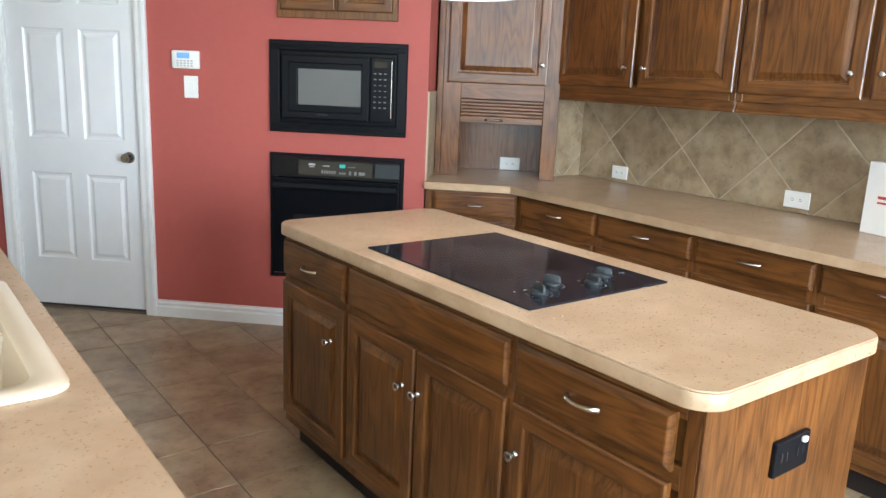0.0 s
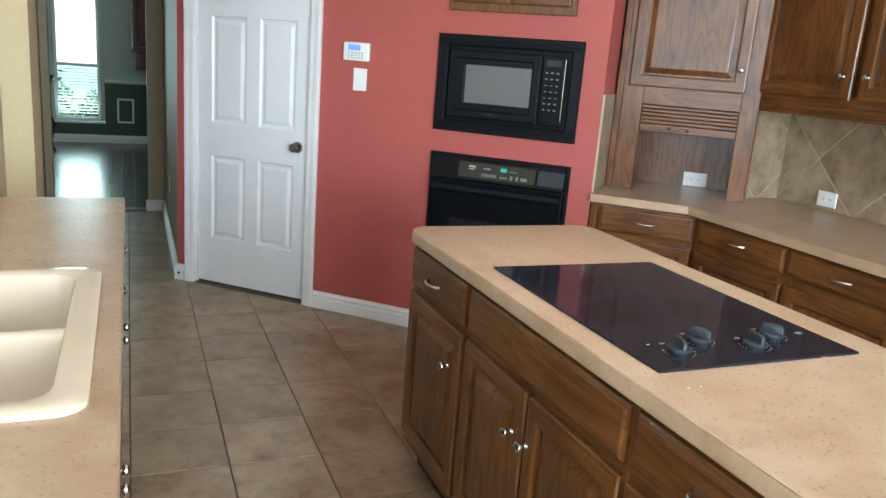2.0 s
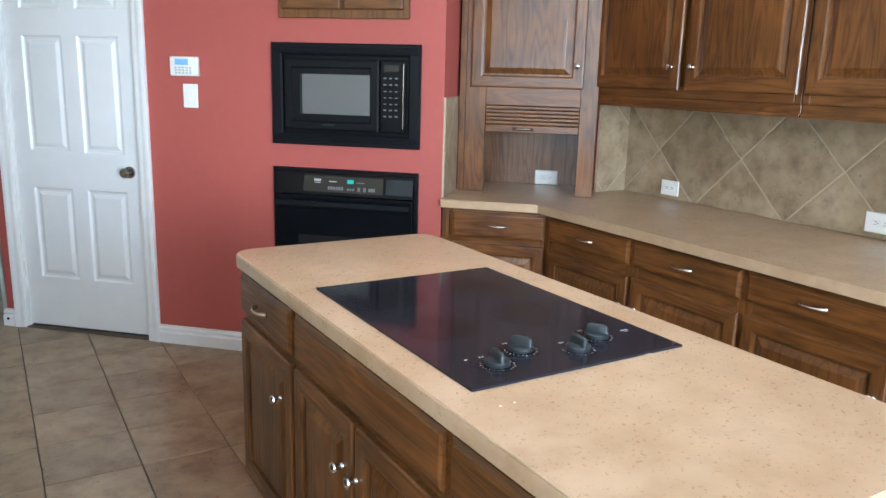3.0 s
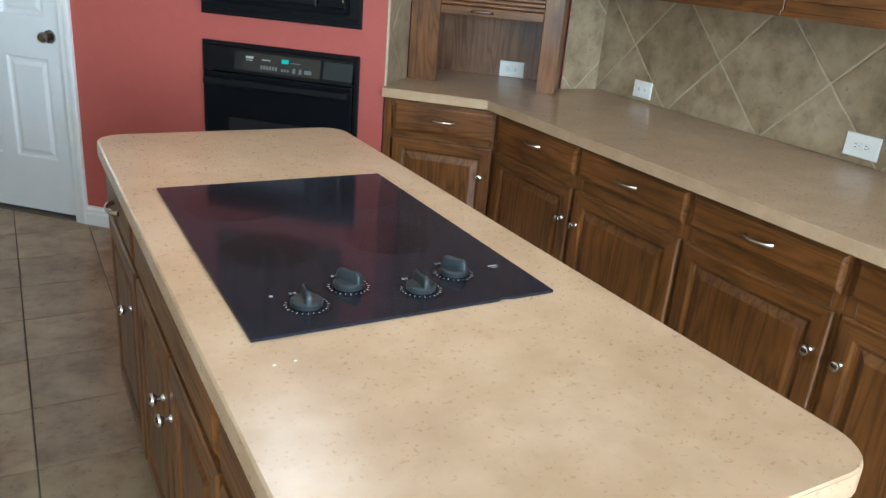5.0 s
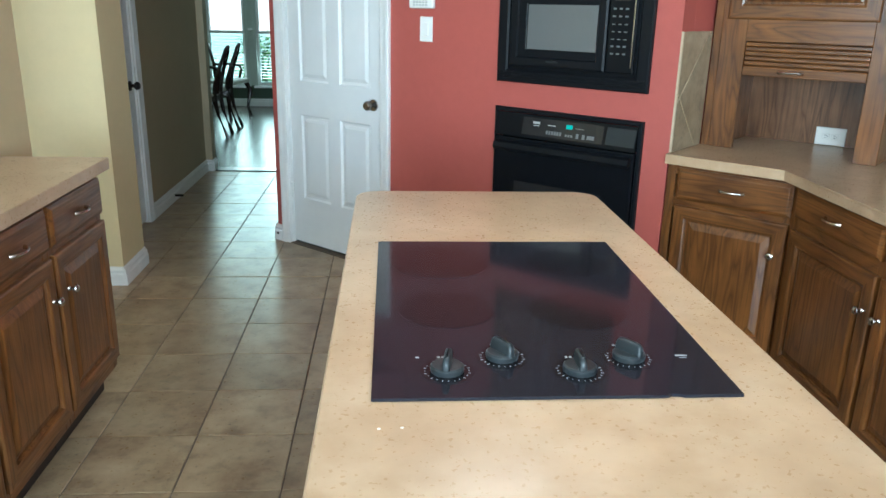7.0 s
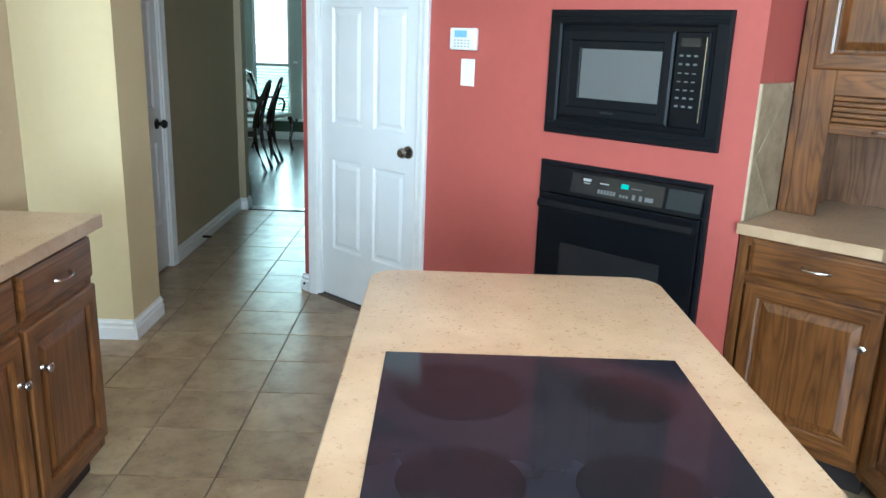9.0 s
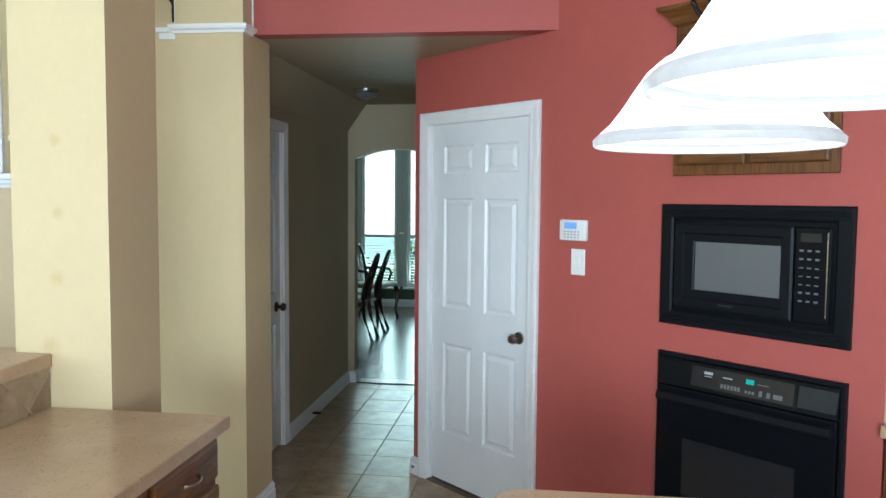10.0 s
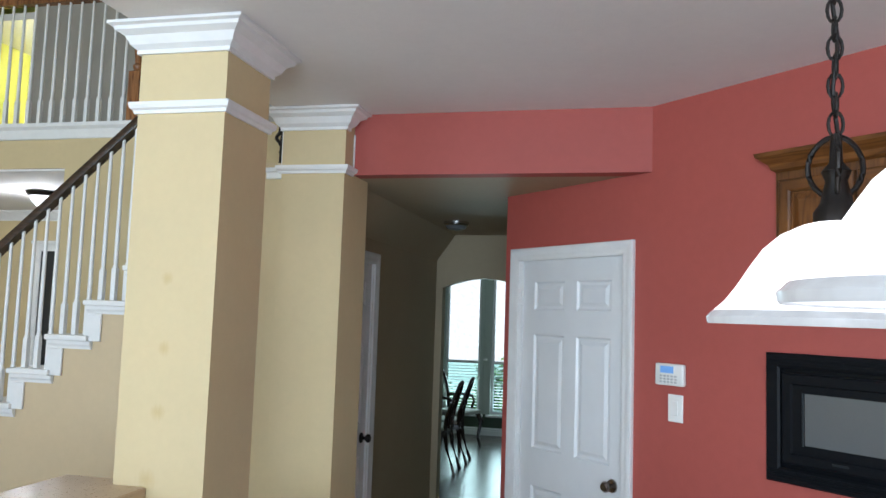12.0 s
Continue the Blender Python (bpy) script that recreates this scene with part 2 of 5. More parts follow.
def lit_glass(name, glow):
    """Frosted lamp glass: glow stands for the bulb's light, low glow darkens the base."""
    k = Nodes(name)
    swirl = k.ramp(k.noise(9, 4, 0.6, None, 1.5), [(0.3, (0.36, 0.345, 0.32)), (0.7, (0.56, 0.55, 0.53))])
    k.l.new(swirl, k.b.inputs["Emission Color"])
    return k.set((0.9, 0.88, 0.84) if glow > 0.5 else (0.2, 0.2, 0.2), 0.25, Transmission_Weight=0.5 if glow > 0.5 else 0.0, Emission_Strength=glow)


# One glass in three painted light levels: white shade, shaded grey rim, bright inside.
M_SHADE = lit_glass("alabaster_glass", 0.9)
M_RIM_DIM = lit_glass("alabaster_dimmed_rim", 0.45)
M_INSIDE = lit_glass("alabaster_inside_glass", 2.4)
M_BULB = plain("bulb", (1, 1, 1), 0.5)
M_BULB.node_tree.nodes["Principled BSDF"].inputs["Emission Color"].default_value = (1, 0.93, 0.82, 1)
M_BULB.node_tree.nodes["Principled BSDF"].inputs["Emission Strength"].default_value = 2

# ---- mesh helpers ----


def finish(bm, name, material, smooth=False):
    bmesh.ops.recalc_face_normals(bm, faces=bm.faces)
    me = bpy.data.meshes.new(name)
    bm.to_mesh(me)
    bm.free()
    if material:
        me.materials.append(material)
    if smooth:
        me.polygons.foreach_set("use_smooth", [True] * len(me.polygons))
        me.set_sharp_from_angle(angle=radians(38))
    return me


def part(name, bm, material, parent=None, label="", smooth=False, at=None):
    """Links a bmesh as one mesh object, under a thing or a part."""
    ob = new(name, finish(bm, name, material, smooth))
    if parent is not None:
        ob.parent = parent
    if at is not None:
        ob.matrix_basis = at
    if label:
        ob["label"] = label
    return ob


def thing(name, m, label, category, group="", kind=""):
    ob = new(name)
    ob.empty_display_size = 0.1
    ob.matrix_basis = m
    return tagged(ob, label, category, group, kind)


def structure(name, bm, material, label, category, smooth=False):
    ob = part(name, bm, material, smooth=smooth)
    return tagged(ob, label, category, kind="structure")


def add_box(bm, x0, x1, y0, y1, z0, z1, bevel=0.0, seg=1):
    r = bmesh.ops.create_cube(bm, size=1.0)
    vs = r["verts"]
    for v in vs:
        v.co = Vector((x0 + (v.co.x + 0.5) * (x1 - x0), y0 + (v.co.y + 0.5) * (y1 - y0), z0 + (v.co.z + 0.5) * (z1 - z0)))
    if bevel:
        es = list({e for v in vs for e in v.link_edges})
        bmesh.ops.bevel(bm, geom=es, offset=bevel, segments=seg, affect="EDGES", profile=0.5)
    return bm


def box(x0, x1, y0, y1, z0, z1, bevel=0.0, seg=1):
    return add_box(bmesh.new(), x0, x1, y0, y1, z0, z1, bevel, seg)


def boxes(*rows, bevel=0.0):
    bm = bmesh.new()
    for r in rows:
        add_box(bm, *r, bevel)
    return bm


def loft(rings, close_a=True, close_b=True, bm=None, cyclic=True):
    """Skins rings of equally many points."""
    bm = bm or bmesh.new()
    vr = [[bm.verts.new(p) for p in ring] for ring in rings]
    n = len(vr[0])
    for a, b in zip(vr, vr[1:]):
        for i in range(n if cyclic else n - 1):
            bm.faces.new((a[i], a[(i + 1) % n], b[(i + 1) % n], b[i]))
    if close_a:
        bm.faces.new(vr[0][::-1])
    if close_b:
        bm.faces.new(vr[-1])
    return bm


def lathe(profile, n=24, bm=None, close_a=True, close_b=True):
    """Turns (radius, height) about z."""
    rings = [[(r * math.cos(2 * math.pi * i / n), r * math.sin(2 * math.pi * i / n), z) for i in range(n)] for r, z in profile]
    return loft(rings, close_a, close_b, bm)


def tube(points, r, n=10, bm=None, taper=None):
    """A round bar along points."""
    rings = []
    pts = [Vector(p) for p in points]
    for i, p in enumerate(pts):
        d = (pts[min(i + 1, len(pts) - 1)] - pts[max(i - 1, 0)]).normalized()
        side = d.cross(Vector((0, 0, 1))) if abs(d.z) < 0.95 else d.cross(Vector((0, 1, 0)))
        side.normalize()
        up = side.cross(d)
        rad = r if taper is None else taper[i]
        rings.append([p + side * rad * math.cos(2 * math.pi * k / n) + up * rad * math.sin(2 * math.pi * k / n) for k in range(n)])
    return loft(rings, True, True, bm)


def moved(bm, m):
    bmesh.ops.transform(bm, matrix=m, verts=bm.verts)
    return bm


def round_rect(x0, x1, y0, y1, r, z, n=6):
    out = []
    for cx, cy, a0 in ((x1 - r, y1 - r, 0), (x0 + r, y1 - r, 90), (x0 + r, y0 + r, 180), (x1 - r, y0 + r, 270)):
        for k in range(n + 1):
            a = radians(a0 + 90 * k / n)
            out.append((cx + r * math.cos(a), cy + r * math.sin(a), z))
    return out


def prism(poly, z0, z1, bm=None):
    return loft([[(x, y, z0) for x, y in poly], [(x, y, z1) for x, y in poly]], True, True, bm)


def sweep(profile, p0, p1, out, bm=None):
    """A moulding: profile points (out, z) swept from p0 to p1 on the plan."""
    rings = [[(p[0] + out[0] * o, p[1] + out[1] * o, z) for o, z in profile] for p in (p0, p1)]
    return loft(rings, True, True, bm)


def collar(x0, x1, y0, y1, profile, bm=None):
    """A moulding round a square post: rings at (out, z)."""
    rings = [[(x0 - o, y0 - o, z), (x1 + o, y0 - o, z), (x1 + o, y1 + o, z), (x0 - o, y1 + o, z)] for o, z in profile]
    return loft(rings, True, True, bm)


BASE = [(0, 0.0), (0.020, 0.0), (0.020, 0.058), (0.012, 0.068), (0.016, 0.074), (0.016, 0.083), (0.006, 0.093), (0.006, 0.1), (0, 0.1)]
CROWN = [(0.0, -0.105), (0.012, -0.105), (0.012, -0.09), (0.03, -0.075), (0.045, -0.045), (0.07, -0.03), (0.075, -0.018), (0.09, -0.012), (0.09, -0.001)]
RAILM = [(0.0, -0.022), (0.010, -0.022), (0.013, -0.010), (0.022, -0.004), (0.026, 0.008), (0.026, 0.018), (0.0, 0.022)]

# Frame of the diagonal oven wall: x along the wall, y into it.
DIAG = pose(2.032, 5.085, 0, 0, 0, -43.1)


def dg(u, v):
    p = DIAG @ Vector((u, v, 0))
    return p.x, p.y

# ---- large structure ----
S = structure
S("floor", box(-4.6, 4.42, -2.1, 8.0, -0.14, -0.005), M_GROUT, "dark grout bed under the kitchen floor tiles", "floor")
S("ground", box(-120, 120, -120, 160, -0.6, -0.35), M_GRASS, "green lawn round the house", "ground")
S("ceiling", box(0.27, 4.42, -2.1, 5.12, 2.74, 2.86), M_CEIL, "white textured kitchen ceiling", "ceiling")
S("wall_east", box(4.30, 4.42, -2.1, 4.2, 0, 2.74), M_RED, "terracotta red wall behind the counter", "wall")
S("wall_flank", prism([(4.075, 3.88), (4.30, 3.88), (4.30, 4.2), (4.28, 4.1)], 0, 2.74), M_RED, "short red wall beside the corner cabinet", "wall")
S("wall_south", boxes((0.27, 0.9, -2.1, -2.0, 0, 2.74), (3.5, 4.3, -2.1, -2.0, 0, 2.74), (0.9, 3.5, -2.1, -2.0, 0, 0.65), (0.9, 3.5, -2.1, -2.0, 2.35, 2.74),
                      (-4.5, -4.0, -2.1, -2.0, 0, 5.4), (-0.6, 0.27, -2.1, -2.0, 0, 5.4), (-4.0, -0.6, -2.1, -2.0, 0, 0.5), (-4.0, -0.6, -2.1, -2.0, 3.9, 5.4)),
  M_YEL, "pale yellow wall with large windows", "wall")
S("wall_west", box(-4.62, -4.5, -2.1, 8.7, 0, 5.4), M_YEL, "pale yellow two-storey wall of the living room", "wall")
S("wall_above_ceiling", box(0.27, 0.39, -2.1, 5.24, 2.86, 5.4), M_YEL, "pale yellow upper wall of the living room", "wall")
S("ceiling_living", box(-4.62, 0.52, -2.1, 8.75, 5.4, 5.52), M_CEIL, "white high living room ceiling", "ceiling")

# Diagonal oven wall with its door, oven and microwave openings.


def pierced(xs, zs, holes, t):
    """One connected wall of thickness t: a grid of cells, of which holes are left open."""
    bm = bmesh.new()
    solid = {(i, j) for i in range(len(xs) - 1) for j in range(len(zs) - 1)} - set(holes)
    for i, j in solid:
        x0, x1, z0, z1 = xs[i], xs[i + 1], zs[j], zs[j + 1]
        for y in (0.0, t):
            bm.faces.new([bm.verts.new((x, y, z)) for x, z in ((x0, z0), (x1, z0), (x1, z1), (x0, z1))])
        for di, dj, p, q in ((-1, 0, (x0, z0), (x0, z1)), (1, 0, (x1, z0), (x1, z1)), (0, -1, (x0, z0), (x1, z0)), (0, 1, (x0, z1), (x1, z1))):
            if (i + di, j + dj) not in solid:
                bm.faces.new([bm.verts.new(c) for c in ((p[0], 0, p[1]), (q[0], 0, q[1]), (q[0], t, q[1]), (p[0], t, p[1]))])
    bmesh.ops.remove_doubles(bm, verts=bm.verts, dist=0.0001)
    return bm


bm = pierced((-0.96, -0.835, -0.035, 0.76, 1.45, 1.597), (0, 0.33, 0.985, 1.16, 1.585, 2.045, 2.74), [(1, 0), (1, 1), (1, 2), (1, 3), (1, 4), (3, 1), (3, 3)], 0.12)
S("wall_diagonal", moved(bm, DIAG), M_RED, "terracotta red diagonal wall with built-in ovens", "wall")
S("oven_niche_back", moved(box(0.76, 1.45, 0.55, 0.6, 0, 2.74), DIAG), M_RED, "plain wall behind the ovens", "wall")
S("wall_diagonal_return", moved(box(1.50, 1.597, 0.121, 0.72, 0, 2.74), DIAG), M_RED, "red return wall beside the counter", "wall")
S("wall_corner", moved(box(1.5, 2.9, 0.72, 0.84, 0, 2.74), DIAG), M_RED, "red wall behind the corner cabinet", "wall")
S("header", box(0.637, 2.20, 5.0, 5.10, 2.425, 2.74), M_RED, "red header beam above the hallway opening", "header")
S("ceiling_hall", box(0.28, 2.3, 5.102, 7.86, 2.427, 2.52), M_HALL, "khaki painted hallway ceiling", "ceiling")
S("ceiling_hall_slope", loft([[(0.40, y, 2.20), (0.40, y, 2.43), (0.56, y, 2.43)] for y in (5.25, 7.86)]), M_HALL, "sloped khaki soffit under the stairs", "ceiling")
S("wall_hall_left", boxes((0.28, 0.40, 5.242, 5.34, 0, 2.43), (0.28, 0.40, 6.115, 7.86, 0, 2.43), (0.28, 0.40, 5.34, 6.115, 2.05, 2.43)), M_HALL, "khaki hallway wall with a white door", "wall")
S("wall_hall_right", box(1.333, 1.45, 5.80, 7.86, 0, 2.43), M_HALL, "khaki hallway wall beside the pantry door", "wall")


def arch_wall():
    """The end wall of the hallway with a segmental arch through it."""
    bm = boxes((0.20, 0.458, 7.862, 7.98, 0, 3.0), (1.20, 2.4, 7.862, 7.98, 0, 3.0))
    n = 12
    for i in range(n):
        xa, xb = 0.458 + 0.742 * i / n, 0.458 + 0.742 * (i + 1) / n
        za, zb = (1.965 + 0.085 * (1 - ((x - 0.829) / 0.371) ** 2) for x in (xa, xb))
        loft([[(xa, y, za), (xb, y, zb), (xb, y, 3.0), (xa, y, 3.0)] for y in (7.862, 7.98)], bm=bm)
    return bm


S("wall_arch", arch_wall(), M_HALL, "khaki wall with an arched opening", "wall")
S("post", box(0.295, 0.635, 4.88, 5.24, 0, 2.735), M_YEL, "pale yellow square post with white mouldings", "post")
S("column", box(0.27, 0.618, 3.722, 4.06, 0, 2.735), M_COLUMN, "pale yellow square column at the end of the counter", "column")
for name, (x0, x1, y0, y1) in (("post", (0.295, 0.635, 4.88, 5.24)), ("column", (0.27, 0.618, 3.722, 4.06))):
    far = 5.0 if name == "post" else y1
    S("crown_" + name, collar(x0, x1, y0, far - (0.09 if name == "post" else 0), [(o, z + 2.739) for o, z in CROWN]), M_TRIM, "white crown moulding round the %s" % name, "moulding")
    S("band_" + name, collar(x0, x1, y0, far - (0.026 if name == "post" else 0), [(o, z + 2.435) for o, z in RAILM]), M_TRIM, "white band moulding round the %s" % name, "moulding")
bm = sweep(BASE, (0.295, 4.88), (0.634, 4.88), (0, -1))
sweep(BASE, (0.635, 4.86), (0.635, 5.24), (1, 0), bm)
S("post_bead", box(0.6355, 0.6435, 4.992, 4.9995, 2.462, 2.634, 0.002), M_TRIM, "thin white bead where the post meets the red header", "moulding")
S("baseboard_post", bm, M_TRIM, "white baseboard round the post", "baseboard")
S("baseboard_hall_left", sweep(BASE, (0.40, 6.20), (0.40, 7.86), (1, 0)), M_TRIM, "white baseboard along the hallway", "baseboard")
S("baseboard_hall_right", sweep(BASE, (1.333, 5.76), (1.333, 7.86), (-1, 0)), M_TRIM, "white baseboard along the hallway", "baseboard")
bm = sweep(BASE, (0.40, 7.86), (0.457, 7.86), (0, -1))
sweep(BASE, (0.458, 7.84), (0.458, 7.98), (1, 0), bm)
sweep(BASE, (1.18, 7.86), (1.333, 7.86), (0, -1), bm)
S("baseboard_arch", bm, M_TRIM, "white baseboard at the arched opening", "baseboard")
S("baseboard_oven_wall", moved(sweep(BASE, (0.022, 0), (1.6, 0), (0, -1)), DIAG), M_TRIM, "white baseboard along the red wall", "baseboard")
S("baseboard_door_side", moved(sweep(BASE, (-0.975, 0), (-0.905, 0), (0, -1)), DIAG), M_TRIM, "short white baseboard beside the pantry door", "baseboard")
S("threshold", box(0.458, 1.20, 7.84, 7.99, -0.004, 0.008, 0.003), M_RAIL, "dark wooden threshold strip", "threshold")

# ---- doors ----


def six_panel(w, h):
    """A moulded six-panel slab, front at y=0, 35 mm thick, lower left corner at the origin."""
    cols = [(0.095 * w / 0.76, 0.335 * w / 0.76), (0.425 * w / 0.76, 0.665 * w / 0.76)]
    rows = [(0.285, 0.80), (1.0, 1.615), (1.75, 1.905)]
    bm = bmesh.new()
    xs = sorted({0.0, w, *[c for p in cols for c in p]})
    zs = sorted({0.0, h, *[c for p in rows for c in p]})

    def quad(a, b, c, d):
        bm.faces.new([bm.verts.new(p) for p in (a, b, c, d)])

    for i in range(len(xs) - 1):
        for j in range(len(zs) - 1):
            x0, x1, z0, z1 = xs[i], xs[i + 1], zs[j], zs[j + 1]
            if (x0, x1) in cols and (z0, z1) in rows:
                rings = []
                for inset, y in ((0, 0), (0.010, 0.009), (0.022, 0.010), (0.042, 0.002), (0.046, 0.002)):
                    rings.append([(x0 + inset, y, z0 + inset), (x1 - inset, y, z0 + inset), (x1 - inset, y, z1 - inset), (x0 + inset, y, z1 - inset)])
                loft(rings, False, True, bm)
            else:
                quad((x0, 0, z0), (x1, 0, z0), (x1, 0, z1), (x0, 0, z1))
    for a, b in (((0, 0), (w, 0)), ((w, 0), (w, h)), ((w, h), (0, h)), ((0, h), (0, 0))):
        quad((a[0], 0, a[1]), (b[0], 0, b[1]), (b[0], 0.035, b[1]), (a[0], 0.035, a[1]))
    quad((0, 0.035, 0), (w, 0.035, 0), (w, 0.035, h), (0, 0.035, h))
    bmesh.ops.remove_doubles(bm, verts=bm.verts, dist=0.0001)
    return bm


CASING = [(0.0, 0.0), (0.0, 0.012), (0.012, 0.016), (0.03, 0.017), (0.05, 0.022), (0.066, 0.022), (0.07, 0.016), (0.07, 0.0)]


def casing(w, h):
    """Mitred casing round an opening w wide and h high; stands proud towards -y."""
    path = [(0.0, 0.0, -1, 0), (0.0, h, -1, 1), (w, h, 1, 1), (w, 0.0, 1, 0)]
    rings = [[(x + sx * o, -d, z + sz * o) for o, d in CASING] for x, z, sx, sz in path]
    return loft(rings)


def door_unit(name, m, w, label, knob_x, recess, knob_mat, hinge_x):
    d = thing(name, m, label, "door", kind="structure")
    slab = part("slab", six_panel(w, 2.03), M_WHITE, d, at=pose(0, recess, 0.019))
    part("casing", casing(w + 0.012, 2.042), M_TRIM, d, at=pose(-0.006, 0, 0))
    jamb = boxes((-0.02, -0.003, 0.0, 0.12, 0, 2.045), (w + 0.003, w + 0.02, 0.0, 0.12, 0, 2.045), (-0.003, w + 0.003, 0.0, 0.12, 2.0435, 2.06))
    part("jamb", jamb, M_TRIM, d, at=pose(0, 0.001, 0))
    knob = lathe([(0.0, -0.064), (0.018, -0.064), (0.026, -0.054), (0.027, -0.045), (0.019, -0.034), (0.011, -0.028), (0.011, -0.012), (0.031, -0.008), (0.033, 0.0), (0.0, 0.0)], 20, None, False, False)
    part("door_knob", moved(knob, pose(knob_x, recess - 0.0005, 0.93, -90) @ pose(0, 0, 0)), knob_mat, d, "antique bronze round door knob", True)
    for z in (0.30, 1.08, 1.80):
        hb = lathe([(0.008, 0), (0.008, 0.09)], 8)
        part("hinge", moved(hb, pose(hinge_x, recess - 0.009, z)), M_TRIM, d)
    return d


# A turn of +90 about x carries +z to -y.
pantry = door_unit("door_1", DIAG @ pose(-0.822, 0, 0), 0.772, "closed white six-panel pantry door in the red wall", 0.70, 0.022, M_BRASS, 0.0)
hall_door = door_unit("door_2", pose(0.40, 5.345, 0, 0, 0, 90), 0.765, "closed white six-panel hallway door with dark knob", 0.68, 0.014, M_IRON, 0.0)
# Black strip put under the slab for the shade in the gap.
part("door_gap", box(0.0, 0.772, 0.03, 0.06, 0.0065, 0.0185), M_SLOT, pantry)
part("sill", box(-0.01, 0.782, -0.012, 0.12, -0.003, 0.006, 0.002), M_GROUT, pantry, "worn brown door sill")
S("pantry_back", moved(box(-0.95, 0.1, 0.3, 0.34, 0, 2.42), DIAG), M_HALL, "plain wall inside the pantry", "wall")
S("closet_back", box(0.02, 0.06, 5.242, 6.3, 0, 2.2), M_HALL, "plain wall inside the closet", "wall")

# ---- cabinets ----


def panel_front(w, h, rail=0.055, t=0.02):
    """Raised-panel door, lower left at the origin, front towards -y."""
    rings = []
    for inset, y in ((0.0, 0.0), (0.0, -t + 0.006), (0.004, -t + 0.001), (0.010, -t), (rail - 0.008, -t), (rail, -t + 0.004), (rail + 0.001, -t + 0.014), (rail + 0.009, -t + 0.014),
                     (rail + 0.034, -t + 0.003), (rail + 0.038, -t + 0.002)):
        rings.append([(inset, y, inset), (w - inset, y, inset), (w - inset, y, h - inset), (inset, y, h - inset)])
    return loft(rings)


def slab_front(w, h, t=0.02):
    """Drawer front with a profiled edge."""
    rings = []
    for inset, y in ((0.0, 0.0), (0.0, -t + 0.009), (0.006, -t + 0.006), (0.012, -t + 0.001), (0.016, -t)):
        rings.append([(inset, y, inset), (w - inset, y, inset), (w - inset, y, h - inset), (inset, y, h - inset)])
    return loft(rings)


def knob_mesh():
    prof = [(0.0, 0.031), (0.008, 0.031), (0.0135, 0.027), (0.0145, 0.022), (0.0115, 0.017), (0.006, 0.014), (0.005, 0.006), (0.008, 0.002), (0.0085, 0.0)]
    return finish(moved(lathe(prof[1:], 16), pose(0, 0, 0, 90)), "knob", M_CHROME, True)


def pull_mesh():
    pts = []
    for i in range(13):
        a = i / 12
        x = -0.048 + 0.096 * a
        pts.append((x, -0.003 - 0.024 * math.sin(math.pi * a) ** 0.55, 0.0))
    rad = [0.0075 - 0.003 * math.sin(math.pi * i / 12) for i in range(13)]
    bm = tube(pts, 0.006, 8, None, rad)
    return finish(bm, "pull", M_CHROME, True)


KNOB, PULL = knob_mesh(), pull_mesh()


def fitting(name, mesh, parent, x, z):
    ob = new(name, mesh)
    ob.parent = parent
    ob.matrix_basis = pose(x, -0.02, z)
    ob["label"] = "satin nickel " + ("cabinet knob" if name == "knob" else "arched drawer pull")
    return ob


def door_part(cab, x, z, w, h, knob=None, rail=0.055, mat=None):
    bm = panel_front(w, h, rail)
    bm.normal_update()
    for f in bm.faces:
        c = f.calc_center_median()
        f.material_index = 1 if abs(f.normal.y) > 0.4 and rail - 0.002 > min(c.z, h - c.z) and len(f.verts) == 4 else 0
    d = part("door", bm, mat or M_OAK_V, cab, at=pose(x, 0, z))
    d.data.materials.append(M_OAK_H)
    if knob:
        fitting("knob", KNOB, d, knob[0] - x, knob[1] - z)
    return d


def drawer_part(cab, x, z, w, h, pull=True):
    d = part("drawer_front", slab_front(w, h), M_OAK_H, cab, at=pose(x, 0, z))
    if pull:
        fitting("drawer_pull", PULL, d, w / 2, h / 2)
    return d


def base_body(cab, w, depth, top, body_top):
    fr = [(0, 0.035, 0, 0.02, 0.105, top), (w - 0.035, w, 0, 0.02, 0.105, top), (0.0351, w - 0.0351, 0, 0.02, 0.105, 0.15), (0.0351, w - 0.0351, 0, 0.02, top - 0.04, top), (0.0351, w - 0.0351, 0, 0.02, 0.675, 0.73)]
    for k, row in enumerate(fr):
        part("frame_stile" if k < 2 else "frame_rail", box(*row, 0.0015), M_OAK_V if k < 2 else M_OAK_H, cab)
    part("body", box(0.001, w - 0.001, 0.0203, depth, 0.1, body_top), M_OAK_V, cab)
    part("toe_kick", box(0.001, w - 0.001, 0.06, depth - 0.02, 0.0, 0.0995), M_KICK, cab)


def base_unit(m, w, depth, doors, drawers, label, group, top=0.872, dz=(0.15, 0.69), rz=(0.715, 0.845), body_top=None):
    cab = thing("base_cabinet", m, label, "cabinet", group)
    base_body(cab, w, depth, top, body_top or top)
    for x, dw, knob_x in doors:
        door_part(cab, x, dz[0], dw, dz[1] - dz[0], (knob_x, 0.56) if knob_x else None)
    for x, dw, pull in drawers:
        drawer_part(cab, x, rz[0], dw, rz[1] - rz[0], pull)
    return cab


